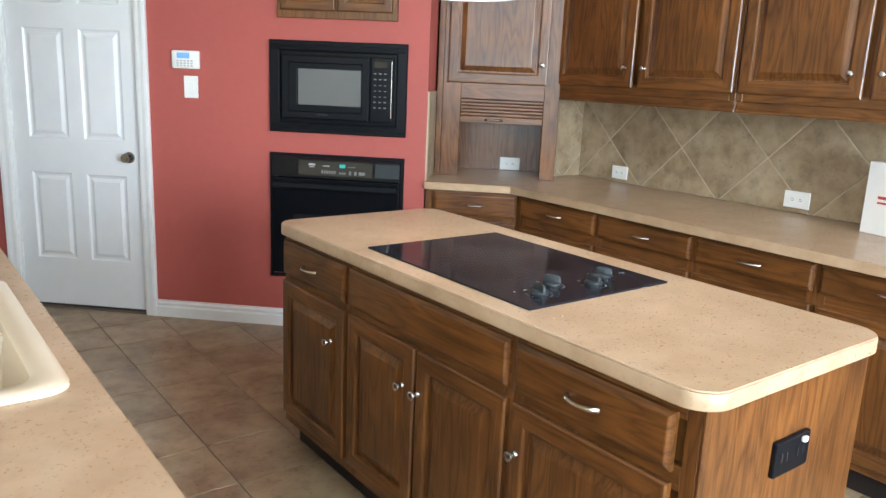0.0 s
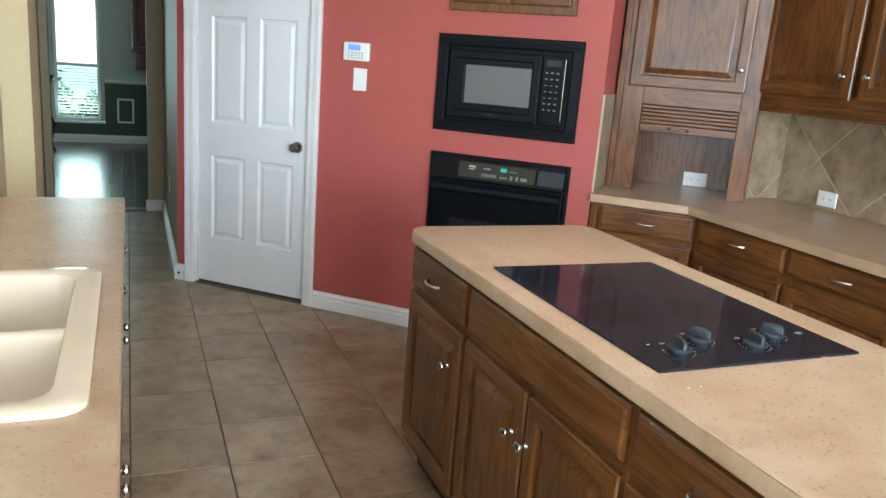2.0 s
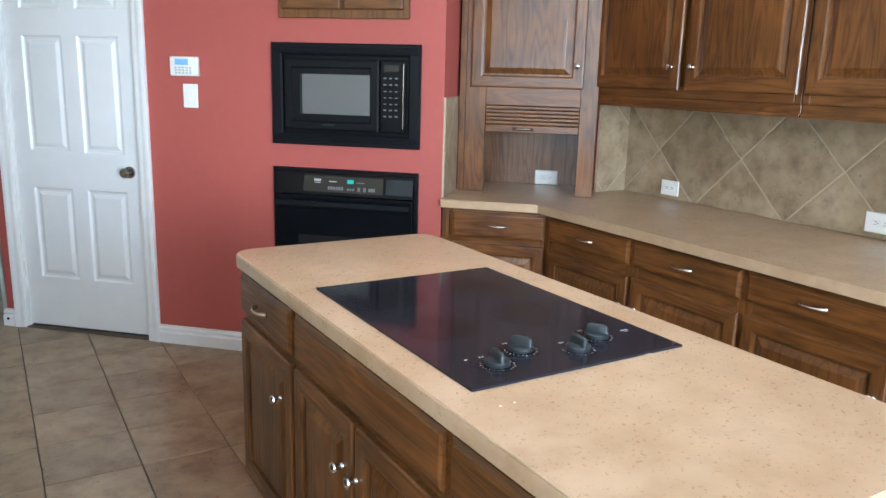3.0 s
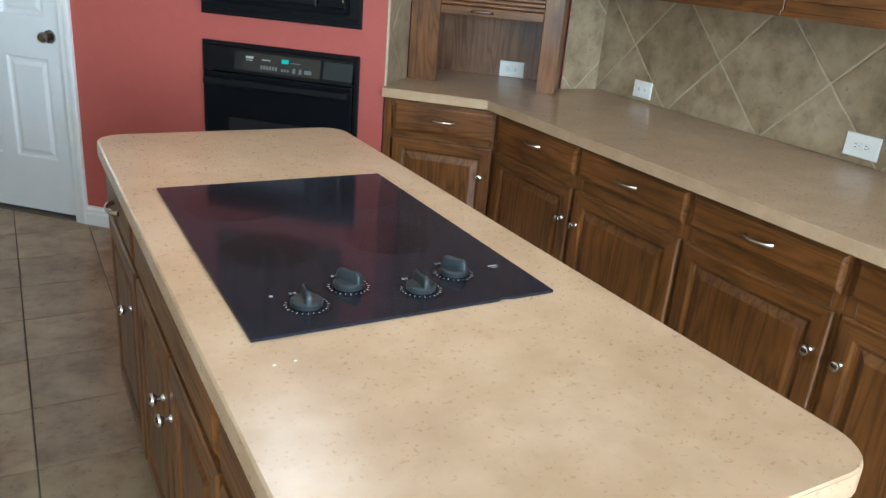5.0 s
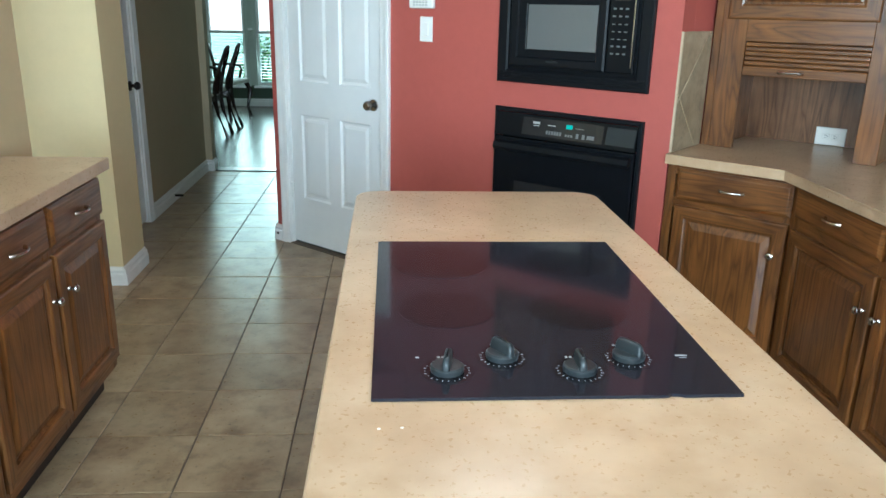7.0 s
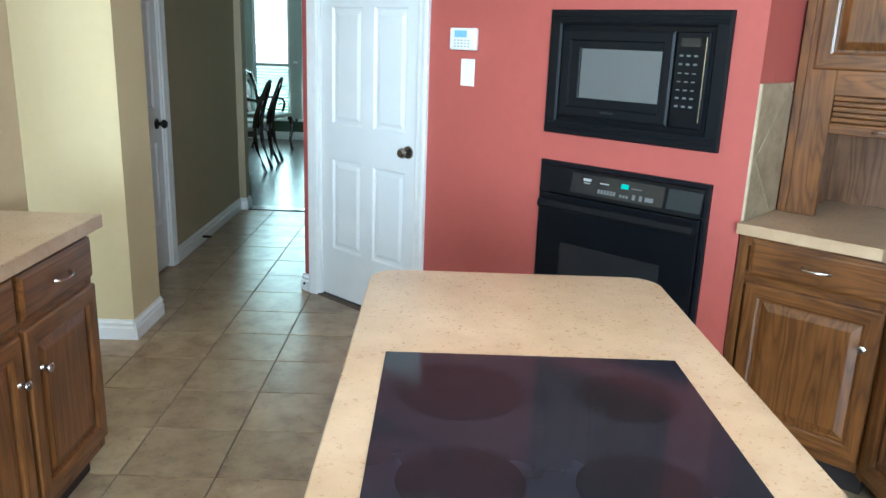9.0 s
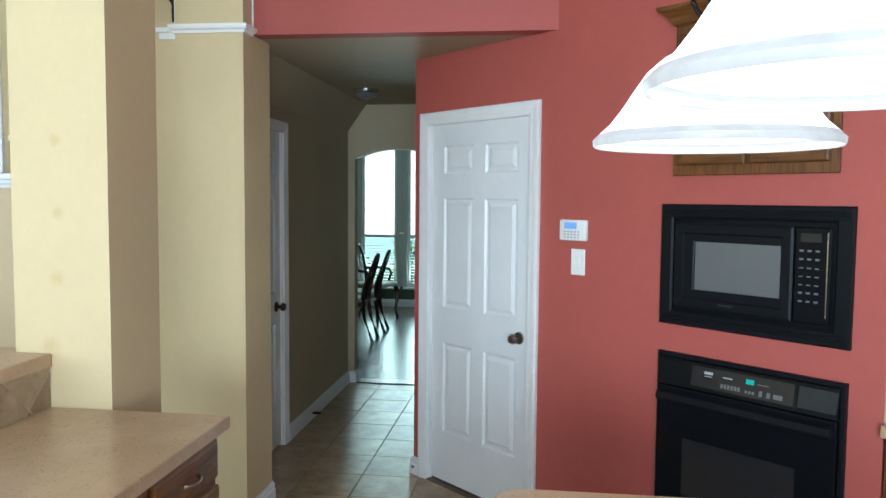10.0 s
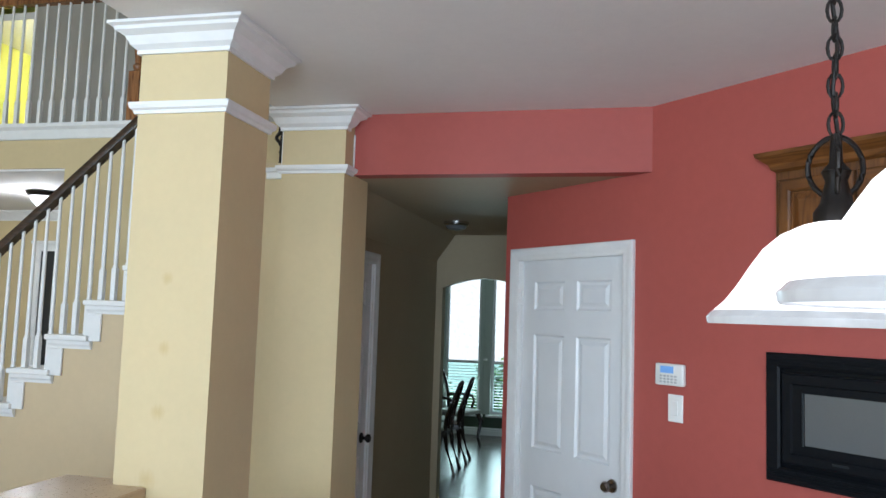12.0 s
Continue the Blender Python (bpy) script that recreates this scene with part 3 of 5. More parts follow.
# Island: fronts face west, so local x runs south.
ISL = lambda y: pose(1.985, y, 0, 0, 0, -90)
G = "island cabinets"
base_unit(ISL(3.195), 0.495, 0.65, [(0.012, 0.465, 0.395)], [(0.012, 0.465, True)], "stained oak island cabinet, one drawer over one door", G)
base_unit(ISL(2.70), 0.812, 0.65, [(0.012, 0.386, 0.345), (0.412, 0.388, 0.425)], [(0.012, 0.788, False)], "wide stained oak island cabinet with false drawer front", G)
end_cab = base_unit(ISL(1.888), 0.532, 0.65, [(0.012, 0.468, 0.04)], [(0.012, 0.468, True)], "stained oak island cabinet at the open end", G)
part("end_panel", box(0.5322, 0.541, 0.0, 0.66, 0.0, 0.872, 0.002), M_OAK_V, end_cab, "flat oak veneer end panel")
ob = thing("island_outlet", pose(2.245, 1.346, 0.65), "black electrical outlet on the island end panel", "outlet")
part("plate", box(0, 0.14, -0.012, 0.002, 0, 0.085, 0.004, 2), M_BLACK_M, ob)
for x in (0.035, 0.1):
    part("socket", boxes((x - 0.012, x - 0.009, -0.0135, -0.011, 0.035, 0.055), (x + 0.009, x + 0.012, -0.0135, -0.011, 0.035, 0.055)), M_SLOT, ob)
part("plug", box(0.096, 0.113, -0.022, -0.0122, 0.066, 0.079, 0.003, 2), M_PLATE, ob, "small pale plug")

W = thing("island_worktop", pose(0, 0, 0), "beige stone-look laminate island worktop, rounded corners", "worktop")
rings = [round_rect(1.946 + i, 2.675 - i, 1.322 + i, 3.205 - i, 0.075 - i, z, 8) for i, z in ((0.003, 0.9095), (0.001, 0.911), (0.004, 0.914))]
part("slab", loft(rings), M_LAM, W, smooth=True)
rings = [round_rect(1.946 + i, 2.675 - i, 1.322 + i, 3.205 - i, 0.075 - i, z, 8) for i, z in ((0.003, 0.872), (0.0, 0.875), (0.0, 0.907), (0.0015, 0.9092))]
part("edge_band", loft(rings), M_LAM, W, "laminate edge band", True)

# East counter run.
EAST = lambda y: pose(3.565, y, 0, 0, 0, -90)
G = "base cabinets under the long counter"
PH = 0.898
for y, side in ((3.60, 1), (3.046, 0), (2.493, 1), (1.945, 0), (1.397, 1), (0.849, 0)):
    w = 0.554 if y > 3 else 0.548
    kx = w - 0.045 if side else 0.045
    base_unit(EAST(y), w, 0.73, [(0.012, w - 0.024, kx)], [(0.012, w - 0.024, True)], "stained oak base cabinet, one drawer over one door", G, PH - 0.042, (0.14, 0.685), (0.733, 0.842))
corner = base_unit(DIAG @ pose(1.605, -0.005, 0), 0.515, 0.3, [(0.05, 0.455, 0.46)], [(0.05, 0.455, True)], "stained oak corner base cabinet set diagonally", G, PH - 0.042)
fs = part("filler_stile", prism([dg(2.1205, -0.005), (3.5655, 3.634), (3.5655, 3.601), (3.62, 3.601), dg(2.1205, 0.06)], 0.1, PH - 0.042), M_OAK_V, corner)
fs.matrix_basis = corner.matrix_basis.inverted()
bx, by = 3.52, 3.646
poly = [dg(1.60, -0.035), (bx, by), (3.49, 0.2), (4.296, 0.2), (4.296, 3.876), (4.10, 3.876), dg(2.2, 0.715), dg(1.60, 0.715)]
W = thing("long_worktop", pose(0, 0, 0), "beige laminate worktop turning the corner", "worktop")
part("edge_band", prism([dg(1.60, -0.0335), (bx + 0.0015, by), (3.4915, 0.2), (3.56, 0.2), (3.56, 3.65), dg(2.1, 0.0), dg(1.6, 0.0)], PH - 0.04, PH - 0.0065), M_LAM, W, "laminate edge band")
bm = prism(poly, PH - 0.0062, PH)
bmesh.ops.bevel(bm, geom=[e for e in bm.edges if abs(e.verts[0].co.z - e.verts[1].co.z) < 1e-4], offset=0.002, segments=1, affect="EDGES")
part("slab", bm, M_LAM, W)
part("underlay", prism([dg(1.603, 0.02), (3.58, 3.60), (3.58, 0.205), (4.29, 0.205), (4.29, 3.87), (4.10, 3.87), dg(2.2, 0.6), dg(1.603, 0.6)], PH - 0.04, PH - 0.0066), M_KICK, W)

# Wall cabinets.
G = "wall cabinets above the long counter"


def wall_unit(m, w, depth, z0, z1, doors, label, knob_z=1.545):
    cab = thing("wall_cabinet", m, label, "cabinet", G)
    part("body", box(0.001, w - 0.001, 0.0203, depth, z0, z1), M_OAK_V, cab)
    fr = [(0, 0.03, 0, 0.02, z0, z1), (w - 0.03, w, 0, 0.02, z0, z1), (0.0301, w - 0.0301, 0, 0.02, z0, z0 + 0.05), (0.0301, w - 0.0301, 0, 0.02, z1 - 0.05, z1)]
    for k, row in enumerate(fr):
        part("frame_stile" if k < 2 else "frame_rail", box(*row, 0.0015), M_OAK_V if k < 2 else M_OAK_H, cab)
    for x, dw, kx in doors:
        door_part(cab, x, z0 + 0.035, dw, z1 - z0 - 0.07, (kx, knob_z) if kx else None, 0.06)
    return cab


UP = lambda y: pose(3.935, y, 0, 0, 0, -90)
for y in (3.775, 2.62, 1.465):
    c = wall_unit(UP(y), 1.15, 0.36, 1.412, 2.35, [(0.012, 0.545, 0.512), (0.593, 0.545, 0.635)], "dark stained oak wall cabinet with two panelled doors")
    part("valance", boxes((0.0, 1.15, 0.005, 0.025, 1.365, 1.4115), (0.0, 1.15, -0.004, 0.008, 1.362, 1.378), bevel=0.002), M_OAK_H, c, "oak light valance")

# Corner appliance garage with its roll-up front.
g = thing("appliance_garage", DIAG @ pose(1.645, 0.30, 0), "dark oak corner cabinet with roll-up appliance garage", "cabinet")
gw = 0.665
part("side", box(0.0, 0.03, 0.0203, 0.40, PH + 0.001, 1.36), M_OAK_V, g)
part("side", box(gw - 0.03, gw, 0.0203, 0.40, PH + 0.001, 1.36), M_OAK_V, g)
part("stile", box(0.0, 0.105, 0, 0.02, PH + 0.001, 2.35, 0.002), M_OAK_V, g)
part("stile", box(gw - 0.085, gw, 0, 0.02, PH + 0.001, 2.35, 0.002), M_OAK_V, g)
part("rail", box(0.1051, gw - 0.0851, 0, 0.02, 1.345, 1.44, 0.002), M_OAK_H, g)
part("filler_strip", box(-0.034, -0.0005, 0.004, 0.02, PH + 0.001, 2.35, 0.002), M_OAK_V, g)
part("body", box(0.001, gw - 0.001, 0.0203, 0.41, 1.3605, 2.35), M_OAK_V, g)
part("back_panel", box(0.0, gw, 0.401, 0.412, PH + 0.001, 1.36), oak("garage_back_oak", "z", (0.095, 0.040, 0.016), (0.135, 0.060, 0.025), (0.175, 0.084, 0.037)), g, "lighter oak back panel")
for i in range(5):
    z = 1.3435 - 0.019 * (i + 1)
    part("tambour_slat", box(0.106, gw - 0.086, 0.006, 0.018, z + 0.001, z + 0.018, 0.004, 2), M_OAK_H, g)
tb = part("tambour_rail", box(0.106, gw - 0.086, 0.0, 0.02, 1.208, 1.247, 0.003), M_OAK_H, g)
fitting("drawer_pull", PULL, tb, 0.30, 1.228).matrix_basis = pose(0.30, 0.0, 1.228)
d = door_part(g, 0.025, 1.432, 0.565, 0.87, (0.555, 1.545), 0.06)
part("crown", box(-0.01, gw + 0.01, -0.02, 0.41, 2.3505, 2.39, 0.008), M_OAK_H, g)

# Small cabinet above the microwave.
c = thing("wall_cabinet", DIAG @ pose(0.77, 0, 0), "small dark oak cabinet above the microwave", "cabinet")
part("face_frame", box(0.0, 0.655, -0.02, -0.001, 1.735, 2.33, 0.003), M_OAK_V, c)
for x, kx in ((0.022, 0.29), (0.332, 0.36)):
    door_part(c, x, 1.775, 0.298, 0.52, None, 0.05).matrix_basis = pose(x, -0.0202, 1.775)
for x in (0.285, 0.37):
    k = new("knob", KNOB)
    k.parent = c
    k.matrix_basis = pose(x, -0.04, 1.845)
part("cornice", loft([[(-o, 0.0, z), (-o, -0.02 - o, z), (0.655 + o, -0.02 - o, z), (0.655 + o, 0.0, z)] for o, z in ((0.0, 2.33), (0.012, 2.34), (0.02, 2.36), (0.055, 2.39), (0.06, 2.405))]), M_OAK_H, c, "dark oak cornice")

# Peninsula: fronts face east, so local x runs north.
G = "cabinets under the sink counter"
PEN = lambda y: pose(0.995, y, 0, 0, 0, 90)
PZ = 0.912
for y, w, doors, drawers in ((3.235, 0.455, [(0.012, 0.431, 0.075)], [(0.012, 0.431, True)]),
                             (2.78, 0.455, [(0.012, 0.431, 0.41)], [(0.012, 0.431, True)]),
                             (1.92, 0.86, [(0.012, 0.412, 0.39), (0.436, 0.412, 0.47)], [(0.012, 0.836, False)]),
                             (1.31, 0.61, [(0.012, 0.586, 0.54)], [(0.012, 0.586, True)])):
    base_unit(PEN(y), w, 0.58, doors, drawers, "stained oak cabinet under the sink counter", G, PZ - 0.042, body_top=0.70 if w > 0.8 else None)


def sink_top():
    """Counter slab with a real hole for the sink."""
    xs, ys, z0, z1 = (0.40, 0.455, 0.965, 1.036), (1.27, 1.975, 2.715, 3.712), PZ - 0.04, PZ
    bm = bmesh.new()
    grid = {(i, j, k): bm.verts.new((x, y, z)) for i, x in enumerate(xs) for j, y in enumerate(ys) for k, z in enumerate((z0, z1))}
    for i in range(3):
        for j in range(3):
            if (i, j) != (1, 1):
                for k in (0, 1):
                    bm.faces.new([grid[a, b, k] for a, b in ((i, j), (i + 1, j), (i + 1, j + 1), (i, j + 1))])
    edge = [(0, 0), (1, 0), (2, 0), (3, 0), (3, 1), (3, 2), (3, 3), (2, 3), (1, 3), (0, 3), (0, 2), (0, 1)]
    for ring in (edge, [(1, 1), (2, 1), (2, 2), (1, 2)]):
        for p, q in zip(ring, ring[1:] + ring[:1]):
            bm.faces.new((grid[(*p, 0)], grid[(*q, 0)], grid[(*q, 1)], grid[(*p, 1)]))
    return bm


W = thing("sink_worktop", pose(0, 0, 0), "beige laminate worktop with a cut-out for the sink", "worktop")
part("slab", sink_top(), M_LAM, W)
part("edge_band", boxes((1.0362, 1.0385, 1.27, 3.712, PZ - 0.041, PZ - 0.002)), M_LAM, W, "laminate edge band")
S("bar_wall", box(0.20, 0.386, 1.0, 3.72, 0, 1.052), M_YEL, "low wall carrying the raised bar", "wall")
W = thing("bar_top", pose(0, 0, 0), "raised brown laminate bar top above the sink counter", "bar top")
bm = prism([(0.02, 1.0), (0.402, 1.0), (0.402, 3.718), (0.266, 3.718), (0.266, 3.80), (0.02, 3.80)], 1.054, 1.097)
bmesh.ops.bevel(bm, geom=[e for e in bm.edges if abs(e.verts[0].co.z - e.verts[1].co.z) < 1e-4], offset=0.003, segments=1, affect="EDGES")
part("slab", bm, M_LAM, W)
part("edge_band", box(0.4022, 0.4045, 1.0, 3.717, 1.053, 1.095), M_LAM, W, "laminate edge band")

# ---- appliances ----


def bars(rows, y, t=0.0012):
    """Flat printed marks on a front at depth y: (x0, x1, z0, z1)."""
    return boxes(*[(a, b, y - t, y, c, d) for a, b, c, d in rows])


mw = thing("microwave", DIAG @ pose(0.725, 0, 1.128), "black built-in microwave with trim kit in the red wall", "microwave")
mwW, mwH = 0.76, 0.492
fr = bmesh.new()
rings = [[(i, y, i * 1.0), (mwW - i, y, i), (mwW - i, y, mwH - i), (i, y, mwH - i)] for i, y in ((0, -0.001), (0, -0.018), (0.006, -0.024), (0.05, -0.024), (0.058, -0.016))]
loft(rings, False, False, fr)
part("trim_frame", fr, M_BLACK_M, mw, "black trim frame")
for z in (0.018, 0.03, 0.042, mwH - 0.048, mwH - 0.036, mwH - 0.024):
    part("louvre", box(0.012, mwW - 0.012, -0.03, -0.0235, z, z + 0.006, 0.002), M_BLACK_M, mw)
part("body", box(0.045, mwW - 0.045, -0.004, 0.40, 0.045, mwH - 0.045), M_BLACK, mw)
door = part("door", loft([[(x0 + i, y, z0 + i), (x1 - i, y, z0 + i), (x1 - i, y, z1 - i), (x0 + i, y, z1 - i)] for x0, x1, z0, z1 in ((0.068, 0.555, 0.075, mwH - 0.075),)
                          for i, y in ((0, -0.0041), (0, -0.022), (0.008, -0.028), (0.038, -0.028), (0.044, -0.020))], True, True), M_BLACK_M, mw, "black door")
part("window", box(0.163, 0.510, -0.0245, -0.0205, 0.153, 0.345, 0.001), M_MWGLASS, door, "grey mesh window")
# Paler strip standing for the reflected streak along the window bezel.
part("handle_strip", box(0.152, 0.159, -0.027, -0.0205, 0.15, 0.348, 0.002), M_KNOB, door)
pan = part("control_panel", box(0.562, mwW - 0.072, -0.026, -0.0041, 0.075, mwH - 0.075, 0.004), M_BLACK, mw, "black keypad panel")
part("display", box(0.582, 0.655, -0.0275, -0.0262, 0.365, 0.395), M_OVENGLASS, pan)
rows = []
for r in range(7):
    for cidx in range(3):
        x = 0.578 + cidx * 0.028
        z = 0.33 - r * 0.03
        rows.append((x + 0.002, x + 0.016, z, z + (0.007 if r in (0, 1, 5, 6) else 0.004)))
for r_ in rows:
    part("key", bars([r_], -0.0262), M_KEY, pan)
part("edge_strip", box(0.676, 0.6795, -0.0275, -0.0262, 0.10, 0.40), M_CHROME, pan)
part("logo", bars([(0.27, 0.33, 0.098, 0.106)], -0.0282), M_KNOB, door)

ov = thing("wall_oven", DIAG @ pose(0.725, 0, 0.30), "black built-in wall oven below the microwave", "oven")
oW, oH = 0.757, 0.712
part("frame", loft([[(i, y, i), (oW - i, y, i), (oW - i, y, oH - i), (i, y, oH - i)] for i, y in ((0, -0.001), (0, -0.018), (0.005, -0.023), (0.016, -0.023), (0.02, -0.016))], False, False), M_BLACK_M, ov, "black trim frame")
part("body", box(0.04, oW - 0.04, -0.003, 0.5, 0.035, oH - 0.035), M_BLACK, ov)
pan = part("control_panel", loft([[(0.018, y0, 0.585), (oW - 0.018, y0, 0.585), (oW - 0.018, y1, 0.690), (0.018, y1, 0.690)] for y0, y1 in ((-0.0031, -0.0031), (-0.045, -0.022))]), M_BLACK, ov, "sloped black control panel")


def on_slope(rows):
    bm = bmesh.new()
    for a, b, c, d in rows:
        ya, yb = (-0.045 + 0.023 * (z - 0.585) / 0.105 - 0.0006 for z in (c, d))
        loft([[(a, ya + e, c), (b, ya + e, c), (b, yb + e, d), (a, yb + e, d)] for e in (0, -0.0012)], bm=bm)
    return bm


part("glass_band", on_slope([(0.17, 0.585, 0.600, 0.678)]), M_OVENGLASS, pan)
part("vent_grille", on_slope([(0.60, 0.735, 0.602, 0.676)]), M_KNOB, pan, "grey speckled panel")
for nm, r_ in (("logo", (0.225, 0.262, 0.652, 0.662)), ("print", (0.228, 0.26, 0.643, 0.646)), ("print", (0.305, 0.345, 0.650, 0.654))):
    part(nm, moved(on_slope([r_]), pose(0, -0.0014, 0)), M_PRINT, pan)
part("clock_display", moved(on_slope([(0.40, 0.432, 0.646, 0.664)]), pose(0, -0.0014, 0)), M_LCDG, pan, "teal lit clock digits")
rows = [(0.30 + 0.014 * i, 0.310 + 0.014 * i, 0.612, 0.628) for i in range(6)] + [(0.40 + 0.014 * i, 0.409 + 0.014 * i, 0.612, 0.622) for i in range(3)] + [(0.455, 0.468, 0.61, 0.63), (0.485, 0.498, 0.61, 0.63), (0.51, 0.545, 0.612, 0.628), (0.445, 0.49, 0.65, 0.653)]
for r_ in rows:
    part("key", moved(on_slope([r_]), pose(0, -0.0014, 0)), M_KEY, pan)
odoor = part("door", box(0.02, oW - 0.02, -0.04, -0.0031, 0.03, 0.578, 0.006, 2), M_BLACK, ov, "black glass door")
part("window", box(0.14, 0.60, -0.0425, -0.0402, 0.14, 0.375, 0.001), M_OVENGLASS, odoor)
part("handle", loft([[(x, -0.0402, 0.525), (x, -0.062, 0.515), (x, -0.074, 0.53), (x, -0.066, 0.552), (x, -0.0402, 0.56)] for x in (0.03, oW - 0.03)]), M_BLACK_M, odoor, "full-width black grip")

# Cooktop
ck = thing("cooktop", pose(0, 0, 0.9145), "black ceramic glass electric cooktop with four knobs", "cooktop")
notch = [(2.02, 1.89), (2.452, 1.89), (2.458, 1.8945), (2.470, 1.893), (2.477, 1.89), (2.565, 1.89), (2.565, 2.655), (2.02, 2.655)]
part("glass_top", prism(notch, 0.0, 0.005), M_GLASSBLK, ck, "black ceramic glass with a chipped edge")
for x, y, r in ((2.155, 2.50, 0.108), (2.150, 2.225, 0.088), (2.435, 2.49, 0.088), (2.392, 2.215, 0.088)):
    part("burner", moved(lathe([(r, 0.0049), (r, 0.00545)], 40), pose(x, y, 0)), M_BURNER, ck, "faint round burner marking")
for x, y, a in ((2.134, 1.974, 80), (2.225, 2.020, 122), (2.339, 1.970, 88), (2.429, 2.014, 125)):
    dial = part("dial_ring", moved(lathe([(0.043, 0.005), (0.043, 0.0056)], 32), pose(x, y, 0)), M_BURNER, ck)
    tick = bmesh.new()
    for i in range(17):
        t = radians(60 + i * 15)
        add_box(tick, -0.0004, 0.0004, 0.0325, 0.0325 + (0.0045 if i % 2 else 0.0028), 0.0056, 0.006)
        for v in list(tick.verts)[-8:]:
            v.co = Matrix.Rotation(t, 3, "Z") @ v.co
    for q in (-0.013, -0.006):
        add_box(tick, q, q + 0.0045, 0.0455, 0.0475, 0.0052, 0.0058)
        add_box(tick, q, q + 0.0045, 0.0495, 0.051, 0.0052, 0.0058)
    part("dial_marks", moved(tick, pose(x, y, 0, 0, 0, 0)), M_PRINT, dial, "white dial ticks")
    kb = part("knob", moved(lathe([(0.0255, 0.0058), (0.0265, 0.011), (0.0262, 0.014), (0.0235, 0.0165), (0.010, 0.0175)], 28), pose(x, y, 0)), M_KNOB, ck, "charcoal plastic control knob", True)
    grip = loft([round_rect(-0.0058 - e, 0.0058 + e, -0.026 + q, 0.026 - q, 0.004, z, 3) for e, q, z in ((0.001, 0.001, 0.0150), (0.0, 0.001, 0.024), (-0.0005, 0.003, 0.031), (-0.0015, 0.006, 0.0345), (-0.003, 0.011, 0.036))])
    part("grip", moved(grip, pose(x, y, 0, 0, 0, a - 90)), M_KNOB, kb, "", True)
part("logo", boxes((2.508, 2.528, 2.02, 2.0235, 0.005, 0.0054), (2.512, 2.525, 2.013, 2.0145, 0.005, 0.0054), (2.087, 2.093, 2.02, 2.025, 0.005, 0.0054)), M_PRINT, ck)
for x, y in ((2.032, 1.816), (2.063, 1.818)):
    cr = tagged(part("crumb", moved(lathe([(0.001, 0), (0.0025, 0.0004), (0.0028, 0.0009), (0.001, 0.0014)], 7), pose(x, y, 0.9142)), M_PLATE), "tiny white crumb on the island worktop", "crumb", "crumbs")

# Sink
sk = thing("kitchen_sink", pose(0, 0, PZ), "almond enamel double-bowl drop-in sink", "sink")
rr = []
for x0, x1, y0, y1, r, z in ((0.432, 0.992, 1.94, 2.752, 0.05, 0.0005), (0.432, 0.992, 1.94, 2.752, 0.05, 0.008), (0.44, 0.984, 1.948, 2.744, 0.046, 0.013), (0.505, 0.945, 1.985, 2.707, 0.05, 0.013),
                             (0.513, 0.937, 1.993, 2.699, 0.055, 0.007), (0.520, 0.930, 2.0, 2.692, 0.06, -0.02), (0.532, 0.918, 2.012, 2.68, 0.075, -0.15), (0.56, 0.89, 2.04, 2.652, 0.07, -0.178), (0.62, 0.83, 2.1, 2.59, 0.06, -0.184)):
    rr.append(round_rect(x0, x1, y0, y1, r, z, 7))
part("basin", loft(rr, False, True), M_SINK, sk, "", True)
dv = [[(0.515, 2.342 + s * w, z) for s, w, z in ((-1, 0.035, -0.183), (-1, 0.019, -0.02), (-1, 0.014, -0.006), (-1, 0.007, -0.002), (1, 0.007, -0.002), (1, 0.014, -0.006), (1, 0.019, -0.02), (1, 0.035, -0.183))], None]
dv[1] = [(0.936, y, z) for _, y, z in dv[0]]
part("divider", loft(dv), M_SINK, sk, "", True)
for y in (2.17, 2.515):
    part("drain", moved(lathe([(0.045, 0.0), (0.045, 0.003), (0.035, 0.004), (0.02, 0.0035)], 24), pose(0.72, y, -0.1842)), M_CHROME, sk, "steel drain strainer", True)
fc = thing("faucet", pose(0.468, 2.345, PZ + 0.013), "chrome single-lever kitchen faucet at the sink", "faucet")
part("base", loft([round_rect(-0.025, 0.025, -0.12, 0.12, 0.024, z, 6) for z in (0, 0.006)] + [round_rect(-0.02, 0.02, -0.1, 0.1, 0.019, 0.012, 6)]), M_CHROME, fc, "", True)
part("column", lathe([(0.026, 0.0125), (0.024, 0.05), (0.024, 0.09), (0.018, 0.105)], 20), M_CHROME, fc, "", True)
part("spout", tube([(0.0, 0, 0.075), (0.06, 0, 0.125), (0.13, 0, 0.158), (0.20, 0, 0.168), (0.24, 0, 0.16), (0.255, 0, 0.135)], 0.013, 12, None, [0.017, 0.015, 0.013, 0.0125, 0.0125, 0.0135]), M_CHROME, fc, "", True)
part("lever", tube([(0, 0, 0.10), (0.01, 0, 0.125), (-0.03, 0, 0.16)], 0.007, 8), M_CHROME, fc, "", True)

# ---- wall fittings ----


